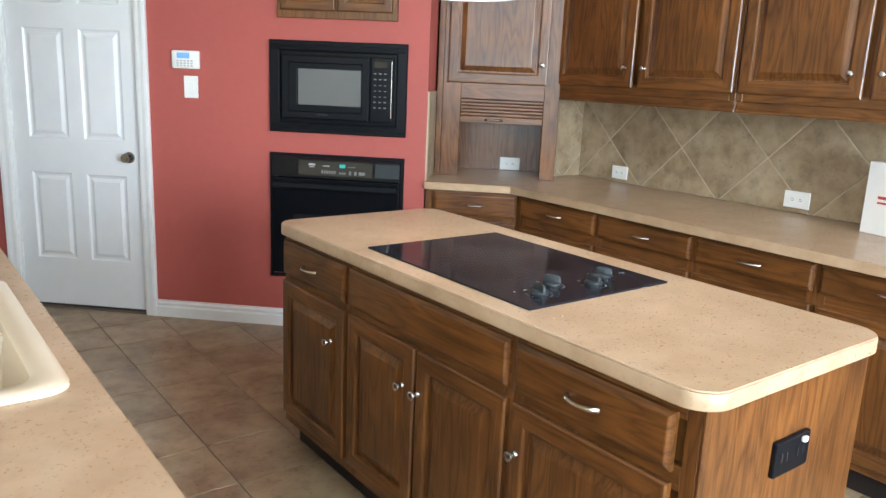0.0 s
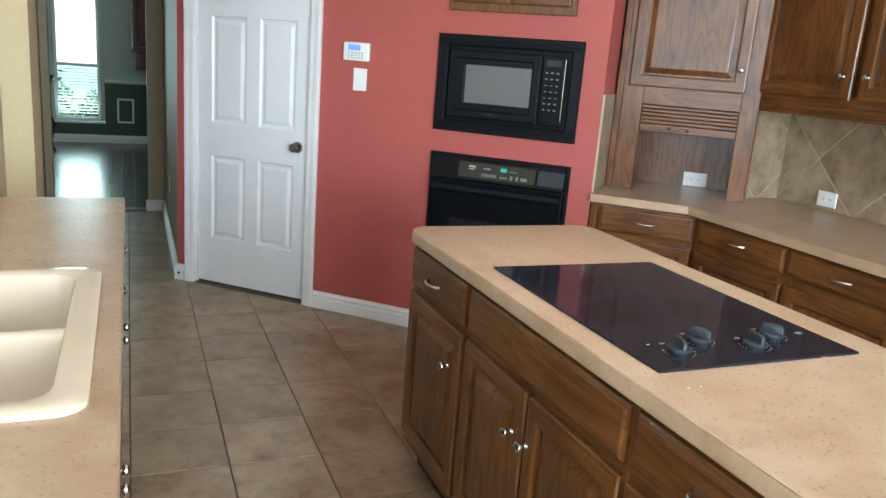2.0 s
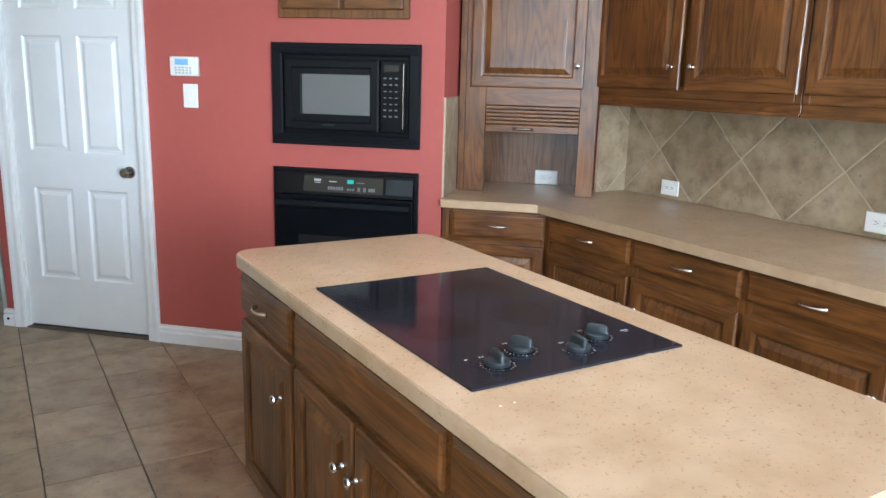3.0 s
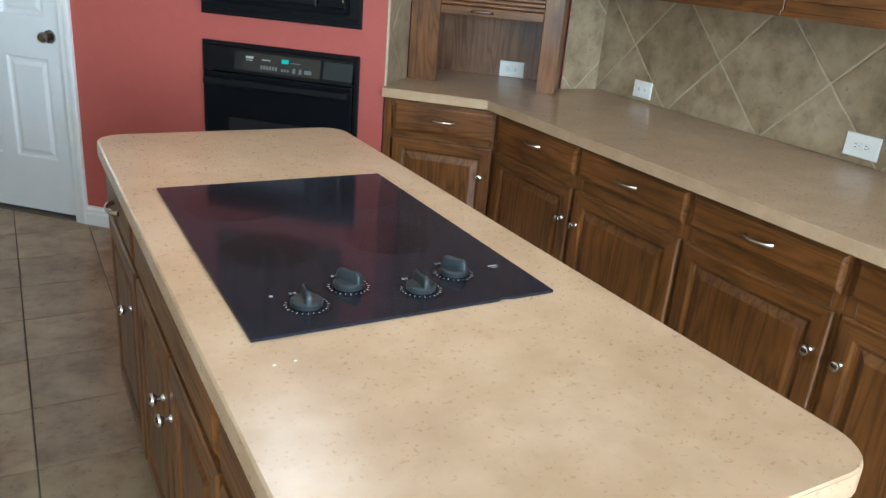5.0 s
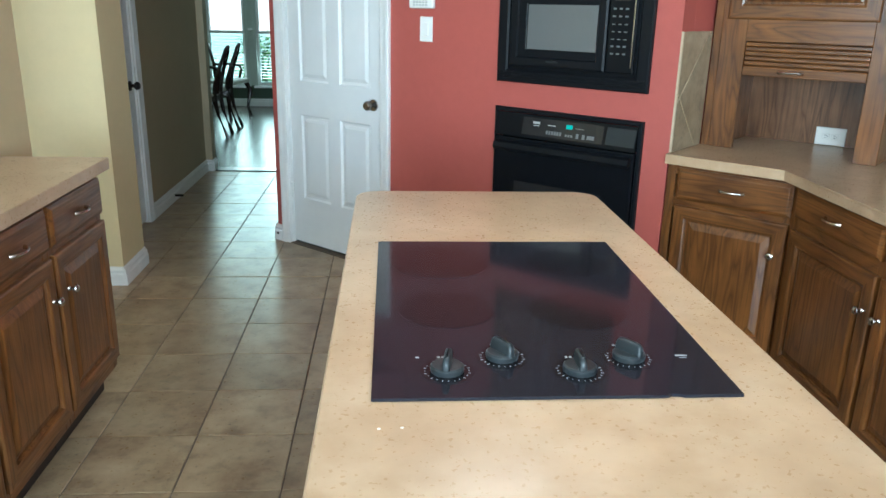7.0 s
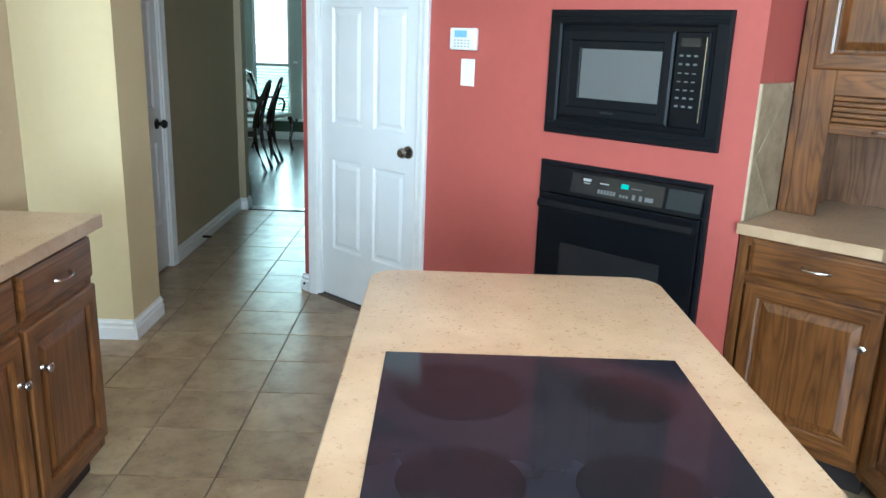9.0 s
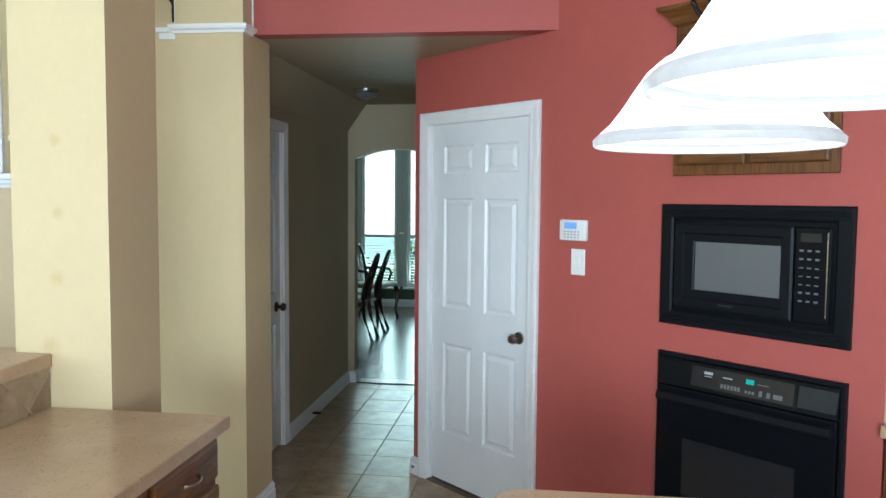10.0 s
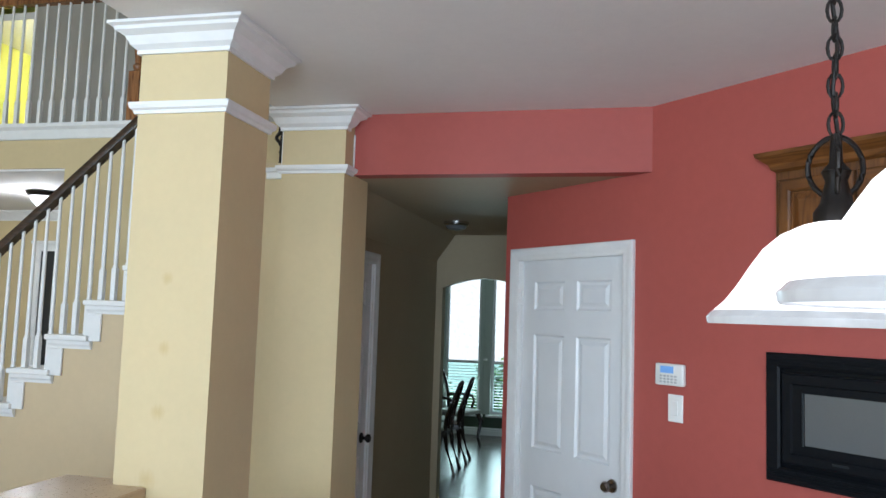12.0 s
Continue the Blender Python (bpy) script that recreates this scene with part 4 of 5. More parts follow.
def outlet(m, label, w=0.115, h=0.075, sockets=2, name="wall_outlet", cat="outlet"):
    o = thing(name, m, label, cat)
    part("plate", loft([[(-w / 2 + i, y, -h / 2 + i), (w / 2 - i, y, -h / 2 + i), (w / 2 - i, y, h / 2 - i), (-w / 2 + i, y, h / 2 - i)] for i, y in ((0, 0), (0, -0.003), (0.003, -0.006))]), M_PLATE, o)
    for k in range(sockets):
        x = (k - (sockets - 1) / 2) * 0.038
        s = part("socket", box(x - 0.0155, x + 0.0155, -0.0078, -0.0061, -0.013, 0.013, 0.003), M_PLATE, o)
        part("slots", boxes((x - 0.006, x + 0.004, -0.0084, -0.0079, 0.004, 0.006), (x - 0.006, x + 0.004, -0.0084, -0.0079, -0.006, -0.004), (x + 0.007, x + 0.010, -0.0084, -0.0079, -0.0015, 0.0015)), M_SLOT, s)
    return o


EW = lambda y, z: pose(4.2875, y, z, 0, 0, -90)
outlet(EW(3.545, 0.955), "white outlet plate on the stone backsplash")
outlet(EW(2.455, 0.962), "white outlet plate on the stone backsplash", 0.128, 0.08)
outlet(DIAG @ pose(2.045, 0.70, 0.94), "white outlet plate inside the appliance garage", 0.125, 0.078)
PS = lambda y, z: pose(0.3975, y, z, 0, 0, 90)
outlet(PS(2.99, 0.997), "white switch plate below the bar top", 0.115, 0.078, 0)
o = outlet(PS(3.225, 0.997), "white outlet plate below the bar top", 0.122, 0.08)
o = outlet(PS(3.393, 0.997), "white switch plate below the bar top", 0.122, 0.078, 0)
part("toggle", box(-0.009, 0.009, -0.014, -0.0062, -0.004, 0.004, 0.002), M_PLATE, o)
o = outlet(PS(2.80, 0.997), "white outlet plate below the bar top", 0.115, 0.078)

k = thing("alarm_keypad", DIAG @ pose(0.173, -0.0005, 1.444), "white alarm keypad with blue display on the red wall", "keypad")
part("case", box(0, 0.156, -0.026, 0, 0, 0.097, 0.008, 3), M_PLATE, k, smooth=True)
part("display", box(0.032, 0.105, -0.0272, -0.0262, 0.055, 0.085), M_LCD, k, "blue lit display")
bm = bmesh.new()
for r in range(3):
    for cidx in range(5):
        add_box(bm, 0.03 + cidx * 0.02, 0.043 + cidx * 0.02, -0.0275, -0.0262, 0.012 + r * 0.013, 0.02 + r * 0.013)
part("keys", bm, plain("keypad_grey", (0.45, 0.45, 0.44), 0.5), k, "grey rubber keys")
k = thing("light_switch", DIAG @ pose(0.232, -0.0005, 1.286), "white rocker light switch on the red wall", "switch")
part("plate", box(0, 0.081, -0.006, 0, 0, 0.12, 0.002), M_PLATE, k)
part("rocker", box(0.024, 0.057, -0.0095, -0.0061, 0.028, 0.092, 0.002), M_PLATE, k)
k = thing("hall_switch", pose(1.3325, 6.9, 0.36, 0, 0, -90), "white outlet plate low on the hallway wall", "outlet")
part("plate", box(0, 0.07, -0.006, 0, 0, 0.115, 0.002), M_PLATE, k)

wb = thing("white_box", pose(4.12, 1.945, PH + 0.001, 0, 0, -12), "white cardboard box standing on the counter", "box")
part("carton", box(-0.05, 0.05, -0.11, 0.11, 0, 0.30, 0.002), M_PLATE, wb)
part("print", boxes((-0.0515, -0.0502, -0.02, 0.05, 0.15, 0.162), (-0.0515, -0.0502, 0.0, 0.05, 0.13, 0.138)), M_REDPRINT, wb, "red printed bars")

cj = thing("cable_jack", DIAG @ pose(-0.94, -0.0205, 0.045), "small dark cable jack in the white baseboard", "jack")
part("plug", moved(lathe([(0.008, 0.0), (0.008, 0.004), (0.004, 0.006), (0.004, 0.010)], 12), pose(0, 0, 0, 90)), M_IRON, cj, "", True)
ds = thing("door_stop", pose(0.42, 6.72, 0.045), "small dark spring door stop on the baseboard", "door stop")
part("spring", tube([(0, 0, 0), (0.06, 0, 0)], 0.009, 8), M_IRON, ds, "", True)

# ---- pendant lamps ----


def pendant(x, y, z0):
    p = thing("pendant_lamp", pose(x, y, z0), "lit pendant lamp with white alabaster glass bell shade", "lamp", "pendant lamps over the island")
    prof = [(0.192, 0.0), (0.193, 0.008), (0.183, 0.018), (0.165, 0.034), (0.147, 0.058), (0.128, 0.088), (0.108, 0.117), (0.082, 0.140), (0.05, 0.155), (0.03, 0.160)]
    inner = [(r - 0.005, z - 0.004 if z > 0.01 else z) for r, z in prof[::-1]]
    part("shade", lathe(prof[2:], 48, None, False, False), M_SHADE, p, "bell-shaped alabaster glass shade", True)
    part("rim", lathe([inner[-3], inner[-2], inner[-1], (0.19, -0.003)] + prof[:3], 48, None, False, False), M_RIM_DIM, p, "rolled glass rim", True)
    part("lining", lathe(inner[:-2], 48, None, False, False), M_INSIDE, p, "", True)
    part("holder", lathe([(0.034, 0.155), (0.034, 0.175), (0.024, 0.19), (0.016, 0.225), (0.022, 0.24), (0.010, 0.255), (0.008, 0.30)], 20), M_IRON, p, "dark iron lamp holder", True)
    part("bulb", lathe([(0.010, 0.088), (0.022, 0.096), (0.027, 0.112), (0.020, 0.132), (0.014, 0.15)], 16), M_BULB, p, "", True)
    for k in range(3):
        pts = []
        for i in range(15):
            a = i / 14
            ang = radians(250 * a)
            rr_ = 0.035 * (1 - 0.45 * a)
            pts.append((0.012 + rr_ * math.sin(ang) + 0.012 * a, 0, 0.20 + 0.075 * a + rr_ * (1 - math.cos(ang)) * 0.8))
        part("scroll", moved(tube(pts, 0.0045, 7), pose(0, 0, 0, 0, 0, 120 * k + 20)), M_IRON, p, "curled wrought iron scroll", True)
    z, i = 0.30, 0
    top = 2.74 - z0
    while z < top - 0.04:
        link = tube([(0.011 * math.cos(2 * math.pi * q / 12), 0, 0.02 * math.sin(2 * math.pi * q / 12) + z + 0.016) for q in range(13)], 0.0028, 6)
        part("chain_link", moved(link, pose(0, 0, 0, 0, 0, 90 * (i % 2))), M_IRON, p)
        z += 0.031
        i += 1
    part("cord", tube([(0.004 * math.cos(q * 1.1), 0.004 * math.sin(q * 1.1), 0.29 + (top - 0.32) * q / 24) for q in range(25)], 0.0035, 6), M_IRON, p)
    part("canopy", lathe([(0.065, top - 0.001), (0.062, top - 0.012), (0.04, top - 0.025), (0.012, top - 0.04)], 24), M_IRON, p, "dark iron ceiling canopy", True)
    return p


pendant(2.320, 2.61, 1.727)
pendant(2.332, 2.09, 1.747)
hl = thing("ceiling_light", pose(0.766, 6.93, 2.427), "small brushed metal flush ceiling light, unlit", "lamp")
part("base", lathe([(0.095, -0.001), (0.095, -0.02), (0.085, -0.032)], 28), M_CHROME, hl, "", True)
part("diffuser", lathe([(0.084, -0.0321), (0.07, -0.055), (0.03, -0.066)], 28), M_MWGLASS, hl, "grey glass dish", True)

# ---- staircase behind the bar ----
RISE, RUN, SX, SZ = 0.195, 0.2305, -0.842, 1.742
st = thing("staircase", pose(0, 0, 0), "white stepped staircase with dark handrail and white balusters", "stairs", kind="structure")
steps = list(range(-9, 5))
prof = [(0.305, 0.0), (SX + RUN * steps[0], 0.0)]
for i in steps:
    z = SZ + RISE * i - 0.03
    prof += [(SX + RUN * i, z), (SX + RUN * (i + 1), z)]
prof = [(min(x, 0.305), z) for x, z in prof]
side = loft([[(x, y, z) for x, z in prof] for y in (4.99, 5.06)])
part("stringer_wall", side, paint("stair_khaki_paint", (0.60, 0.47, 0.29), 0.6, 0.4, 0.07), st, "khaki painted wall under the stairs")
tread_me = finish(box(-0.035, RUN + 0.004, -0.035, 0.99, -0.03, 0.0, 0.006, 2), "tread", M_TRIM)
riser_me = finish(box(0.0, 0.018, -0.012, 0.99, -RISE, -0.0301), "riser", M_TRIM)
apron_me = finish(sweep([(0, -0.075), (0.012, -0.075), (0.014, -0.062), (0.022, -0.05), (0.024, -0.031), (0, -0.031)], (-0.02, 0), (RUN + 0.02, 0), (0, -1)), "tread_moulding", M_TRIM)
bracket_me = finish(box(-0.012, 0.072, -0.014, 0.0, -RISE - 0.03, -0.0755, 0.003), "bracket", M_TRIM)


def baluster_mesh():
    bm = box(-0.0145, 0.0145, -0.0145, 0.0145, 0, 0.20, 0.002)
    lathe([(0.0135, 0.2), (0.0145, 0.21), (0.010, 0.222), (0.0125, 0.235), (0.012, 0.4), (0.0105, 0.7), (0.009, 1.0)], 10, bm)
    return finish(bm, "baluster", M_TRIM, True)


BAL = baluster_mesh()
for i in steps:
    x, z = SX + RUN * i, SZ + RISE * i
    if x > 0.0:
        continue
    for nm, me in (("tread", tread_me), ("riser", riser_me), ("tread_moulding", apron_me), ("bracket", bracket_me)):
        o = new(nm, me)
        o.parent = st
        o.matrix_basis = pose(x, 4.988, z)
    for k in (0.03, 0.107, 0.184):
        b = new("baluster", BAL)
        b.parent = st
        top = 1.381 + (x + k + 2.247) * 0.847
        b.matrix_basis = pose(x + k, 5.02, z) @ Matrix.Diagonal((1, 1, (top - 0.015 - z) / 1.0, 1))
x0, x1 = -2.9, 0.2
bm = bmesh.new()
rp = [(-0.03, -0.02), (0.03, -0.02), (0.034, 0.005), (0.026, 0.028), (0.0, 0.036), (-0.026, 0.028), (-0.034, 0.005)]
loft([[(x, 5.02 + a, 1.381 + (x + 2.247) * 0.847 + b * 1.25) for a, b in rp] for x in (x0, x1)], bm=bm)
part("handrail", bm, M_RAIL, st, "dark stained wooden handrail", True)
lw = thing("knee_cap", pose(0, 0, 0), "white moulding cap on the stair knee wall", "moulding", kind="structure")
part("cap", boxes((0.16, 0.2945, 4.945, 5.10, 2.435, 2.46), (0.175, 0.2945, 4.95, 5.09, 2.40, 2.4349), bevel=0.004), M_TRIM, lw)
part("upright", box(0.256, 0.2945, 4.95, 4.985, 2.4605, 2.735, 0.003), M_TRIM, lw)
iron = thing("iron_ornament", pose(0.215, 5.04, 2.461), "black wrought iron scroll ornament on the knee wall", "ornament")
for k, s in ((0, 1), (1, -1)):
    pts = [(s * (0.028 * (1 - q / 20) * math.cos(q * 0.42) - 0.02), 0, 0.09 + 0.24 * q / 20 + 0.02 * math.sin(q * 0.42)) for q in range(21)]
    part("scroll", tube(pts, 0.010, 8), M_IRON, iron, "", True)
part("foot", lathe([(0.04, 0), (0.03, 0.02), (0.012, 0.05), (0.014, 0.06), (0.010, 0.36)], 14), M_IRON, iron, "", True)

S("wall_strip", box(0.13, 0.2945, 4.955, 4.9895, 0, 2.399), M_YEL, "narrow pale yellow wall beside the post", "wall")
S("wall_stair_far", box(-1.93, 0.28, 6.0, 6.12, 0, 2.93), M_YEL, "pale yellow wall beside the stairs", "wall")
S("wall_stairwell_east", box(0.28, 0.40, 5.242, 8.24, 2.53, 5.4), M_YEL, "pale yellow wall above the hallway", "wall")
S("gallery_floor", box(-4.5, 0.28, 6.01, 8.24, 2.69, 2.99), M_YEL, "gallery floor edge painted pale yellow", "floor")
S("gallery_underside", box(-4.5, -1.93, 6.02, 8.12, 2.672, 2.688), M_CEIL, "white ceiling under the gallery", "ceiling")
S("gallery_skirt", sweep([(0, 2.90), (0.012, 2.905), (0.015, 2.97), (0.04, 2.99), (0.045, 3.015), (0, 3.02)], (-4.5, 6.005), (-1.30, 6.005), (0, -1)), M_TRIM, "white moulding along the gallery edge", "moulding")
S("wall_hall_back", box(-4.5, 0.2, 8.12, 8.24, 0, 2.69), M_YEL, "pale yellow wall below the gallery", "wall")
bm = sweep([(o, z + 2.671) for o, z in CROWN], (-4.5, 8.12), (-1.9, 8.12), (0, -1))
sweep([(o, z + 2.671) for o, z in CROWN], (-4.5, 6.0), (-4.5, 8.12), (1, 0), bm)
S("crown_hall", bm, M_TRIM, "white crown moulding below the gallery", "moulding")
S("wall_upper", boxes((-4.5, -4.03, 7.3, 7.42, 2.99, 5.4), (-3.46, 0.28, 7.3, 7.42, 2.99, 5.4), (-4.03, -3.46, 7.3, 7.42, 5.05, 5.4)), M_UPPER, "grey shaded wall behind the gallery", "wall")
S("wall_yellow_room", box(-4.5, -2.6, 8.6, 8.7, 2.99, 5.4), M_LIME, "lime yellow wall of the upstairs room", "wall")
S("wall_yellow_room_west", box(-4.499, -4.46, 7.43, 8.6, 2.99, 5.4), M_LIME, "lime yellow wall of the upstairs room", "wall")
S("wall_yellow_room_side", boxes((-2.7, -2.6, 7.42, 8.6, 2.99, 5.4), (-4.5, -2.6, 8.24, 8.7, 2.9, 2.98)), M_LIME, "lime yellow side wall of the upstairs room", "wall")
S("ceiling_yellow_room", box(-4.459, -2.701, 7.421, 8.599, 4.45, 4.52), M_CEIL, "white ceiling of the upstairs room", "ceiling")
gr = thing("gallery_railing", pose(0, 0, 0), "white balusters with wooden rail along the gallery", "railing", kind="structure")
x = -4.426
while x < -1.50:
    b = new("baluster", BAL)
    b.parent = gr
    b.matrix_basis = pose(x, 6.05, 3.02) @ Matrix.Diagonal((1, 1, 0.93, 1))
    x += 0.100
part("handrail", moved(loft([[(x, 6.05 + a, 3.965 + b) for a, b in rp] for x in (-4.5, -1.45)]), pose(0, 0, 0)), M_NEWEL, gr, "honey oak handrail", True)
bm = box(-0.045, 0.045, -0.045, 0.045, 0, 0.37, 0.004)
lathe([(0.04, 0.37), (0.028, 0.385), (0.038, 0.405), (0.038, 0.415), (0.024, 0.43), (0.027, 0.47), (0.036, 0.56), (0.03, 0.64), (0.024, 0.69), (0.036, 0.71), (0.03, 0.73)], 16, bm)
add_box(bm, -0.045, 0.045, -0.045, 0.045, 0.73, 1.05, 0.004)
part("newel_post", bm, M_NEWEL, gr, "honey oak newel post", True, pose(-1.42, 6.05, 3.02))
cl = thing("ceiling_light", pose(-2.9, 6.93, 2.671), "lit flush ceiling light with glass bowl", "lamp")
part("base", lathe([(0.14, -0.001), (0.14, -0.015), (0.12, -0.04)], 28), M_IRON, cl, "dark metal pan", True)
part("bowl", lathe([(0.115, -0.041), (0.09, -0.09), (0.05, -0.12), (0.015, -0.13)], 28), M_SHADE, cl, "lit frosted glass bowl", True)
d3 = thing("door_3", pose(-3.90, 8.115, 0), "white cased doorway below the gallery, its darkness a black sheet", "door", kind="structure")
part("casing", casing(0.6, 2.25), M_TRIM, d3)
part("head_cap", boxes((-0.10, 0.70, -0.05, -0.0005, 2.325, 2.355), (-0.085, 0.685, -0.035, -0.0006, 2.3, 2.3249), bevel=0.004), M_TRIM, d3)
# Black sheet over the solid wall stands in for the unlit space beyond.
part("opening", box(0.0, 0.6, -0.004, -0.001, 0, 2.25), M_SLOT, d3)
sh = thing("wall_shelf", pose(-4.4985, 6.75, 2.20), "small white shelf on the yellow wall", "shelf")
part("board", box(0, 0.16, -0.25, 0.3, 0, 0.06, 0.008), M_TRIM, sh)

# ---- dining room ----
S("floor_dining", box(-3.0, 2.9, 7.981, 12.7, -0.14, -0.006), M_SLOT, "dark subfloor of the dining room", "floor")
S("ceiling_dining", box(-3.0, 2.9, 7.981, 12.7, 2.9, 3.0), M_CEIL, "white dining room ceiling", "ceiling")
S("wall_dining_west", box(-3.1, -3.0, 7.98, 12.7, 0, 2.9), M_SAGE, "sage dining room wall", "wall")
S("wall_dining_east", box(2.9, 3.0, 7.98, 12.7, 0, 2.9), M_SAGE, "sage dining room wall", "wall")
S("wall_dining_south", boxes((-3.0, 0.199, 7.98, 8.02, 0, 2.9), (1.46, 2.9, 7.982, 8.02, 0, 2.9)), M_SAGE, "sage dining room wall", "wall")
WIN = ((-0.57, -0.04), (0.125, 0.69))
S("wall_dining_upper", boxes((-3.0, -0.57, 12.55, 12.7, 0.86, 2.9), (-0.04, 0.125, 12.55, 12.7, 0.30, 2.9), (0.69, 2.9, 12.55, 12.7, 0.86, 2.9), (-0.57, -0.04, 12.55, 12.7, 2.4, 2.9), (0.125, 0.69, 12.55, 12.7, 2.4, 2.9)), M_SAGE, "sage grey wall above the chair rail", "wall")
S("wainscot_dining", boxes((-3.0, -0.5701, 12.552, 12.7, 0, 0.8599), (0.6901, 2.9, 12.552, 12.7, 0, 0.8599), (-0.57, 0.69, 12.552, 12.7, 0, 0.2999)), M_GREEN, "dark green wainscot below the windows", "wall")
bm = sweep([(o, z + 0.85) for o, z in RAILM], (0.75, 12.55), (2.9, 12.55), (0, -1))
sweep([(o, z + 0.85) for o, z in RAILM], (-3.0, 12.55), (-0.63, 12.55), (0, -1), bm)
S("chair_rail_dining", bm, M_TRIM, "white chair rail in the dining room", "moulding")
S("baseboard_dining", sweep([(o, z * 1.1) for o, z in BASE], (-3.0, 12.55), (2.9, 12.55), (0, -1)), M_TRIM, "white baseboard in the dining room", "baseboard")
fr = boxes((0.90, 1.12, 12.54, 12.552, 0.60, 0.625), (0.90, 1.12, 12.54, 12.552, 0.285, 0.31), (0.90, 0.925, 12.54, 12.552, 0.3101, 0.5999), (1.095, 1.12, 12.54, 12.552, 0.3101, 0.5999))
S("wainscot_frame", fr, M_TRIM, "white picture-frame moulding on the wainscot", "moulding")
for n_, (a, b) in enumerate(WIN):
    w = thing("window_%d" % (n_ + 1), pose(a, 12.58, 0.30), "tall white sash window with sage casing", "window", kind="structure")
    ww, hh = b - a, 2.1
    part("window_frame", boxes((0, 0.035, 0, 0.06, 0, hh), (ww - 0.035, ww, 0, 0.06, 0, hh), (0.0351, ww - 0.0351, 0, 0.06, 0, 0.04), (0.0351, ww - 0.0351, 0, 0.06, hh - 0.04, hh)), M_TRIM, w)
    part("meeting_rail", box(0.0351, ww - 0.0351, 0.01, 0.05, 0.73, 0.77), M_TRIM, w)
    for z0, z1, glass in ((0.0401, 0.7299, M_SCREEN), (0.7701, hh - 0.0401, M_PANE)):
        p = part("pane", box(0.0352, ww - 0.0352, 0.028, 0.032, z0, z1), glass, w)
        p.visible_shadow = False
    for k in range(16):
        part("blind_slat", moved(box(0.04, ww - 0.04, -0.011, 0.011, -0.0006, 0.0006), pose(0, -0.012, 0.06 + 0.042 * k, 14)), M_TRIM, w)
    part("window_sill", box(-0.06, ww + 0.06, -0.075, -0.0301, -0.035, -0.001, 0.006), M_TRIM, w, "white sill board")
    part("casing", boxes((-0.055, -0.001, -0.045, -0.0301, 0.0, hh), (ww + 0.001, ww + 0.055, -0.045, -0.0301, 0.0, hh), bevel=0.003), M_SAGE, w)
lk = thing("window_latch", pose(0.042, 12.535, 1.08), "small white blind cord cleat between the windows", "cleat")
part("cleat", box(-0.03, 0.03, -0.02, 0.014, 0, 0.03, 0.006), M_TRIM, lk)

rail_cab = thing("wall_cupboard", pose(1.09, 12.32, 1.05), "dark red mahogany wall cupboard in the dining room", "cupboard")
part("body", boxes((0.0, 0.9, 0, 0.225, 0.22, 1.5), (0.06, 0.84, 0.02, 0.225, 0.0, 0.2199), bevel=0.006), M_MAHOG_RED, rail_cab)
for x in (0.02, 0.455):
    part("door", panel_front(0.42, 1.2), M_MAHOG_RED, rail_cab, at=pose(x, 0, 0.26))


M_SEAT = plain("striped_seat_cloth", (0.42, 0.41, 0.36), 0.85, vary=0.45, scale=60.0)


def dining_chair(m, label):
    """Carved open-back chair with swept rear legs; the back is towards -y."""
    c = thing("dining_chair", m, label, "chair", "chairs round the dining table")
    bm = loft([[(x * s, y * s, z) for x, y in ((-0.18, -0.2), (0.18, -0.2), (0.25, 0.24), (-0.25, 0.24))] for s, z in ((0.97, 0.455), (1.0, 0.465), (0.98, 0.485), (0.9, 0.50))])
    part("seat", bm, M_SEAT, c, "pale striped upholstered seat")
    part("seat_frame", loft([[(x, y, z) for x, y in ((-0.19, -0.21), (0.19, -0.21), (0.26, 0.25), (-0.26, 0.25))] for z in (0.395, 0.4545)]), M_MAHOG, c)
    for sx in (-1, 1):
        pts = [(sx * 0.155, -0.315, 0.0), (sx * 0.15, -0.285, 0.08), (sx * 0.15, -0.225, 0.25), (sx * 0.155, -0.195, 0.44), (sx * 0.165, -0.215, 0.6), (sx * 0.15, -0.265, 0.76), (sx * 0.115, -0.305, 0.87), (sx * 0.085, -0.325, 0.93), (sx * 0.045, -0.33, 0.965)]
        part("back_post", tube(pts, 0.018, 8, None, [0.021, 0.017, 0.02, 0.026, 0.022, 0.019, 0.018, 0.02, 0.016]), M_MAHOG, c, "", True)
        leg = [(sx * 0.22, 0.20, 0.43), (sx * 0.255, 0.24, 0.34), (sx * 0.235, 0.22, 0.15), (sx * 0.225, 0.21, 0.05), (sx * 0.245, 0.235, 0.0)]
        part("leg", tube(leg, 0.02, 8, None, [0.03, 0.034, 0.018, 0.014, 0.024]), M_MAHOG, c, "", True)
        part("splat_scroll", tube([(sx * (0.018 + 0.05 * math.sin(math.pi * q / 10)), -0.205 - 0.115 * (q / 10) ** 1.4, 0.47 + 0.46 * q / 10) for q in range(11)], 0.011, 7), M_MAHOG, c, "", True)
    crest = [(x, -0.332 - 0.012 * math.cos(x * 26), 0.955 + 0.022 * math.cos(x * 34)) for x in (-0.09, -0.06, -0.03, 0.0, 0.03, 0.06, 0.09)]
    part("crest_rail", tube(crest, 0.02, 8, None, [0.012, 0.018, 0.022, 0.026, 0.022, 0.018, 0.012]), M_MAHOG, c, "carved crest rail", True)
    return c


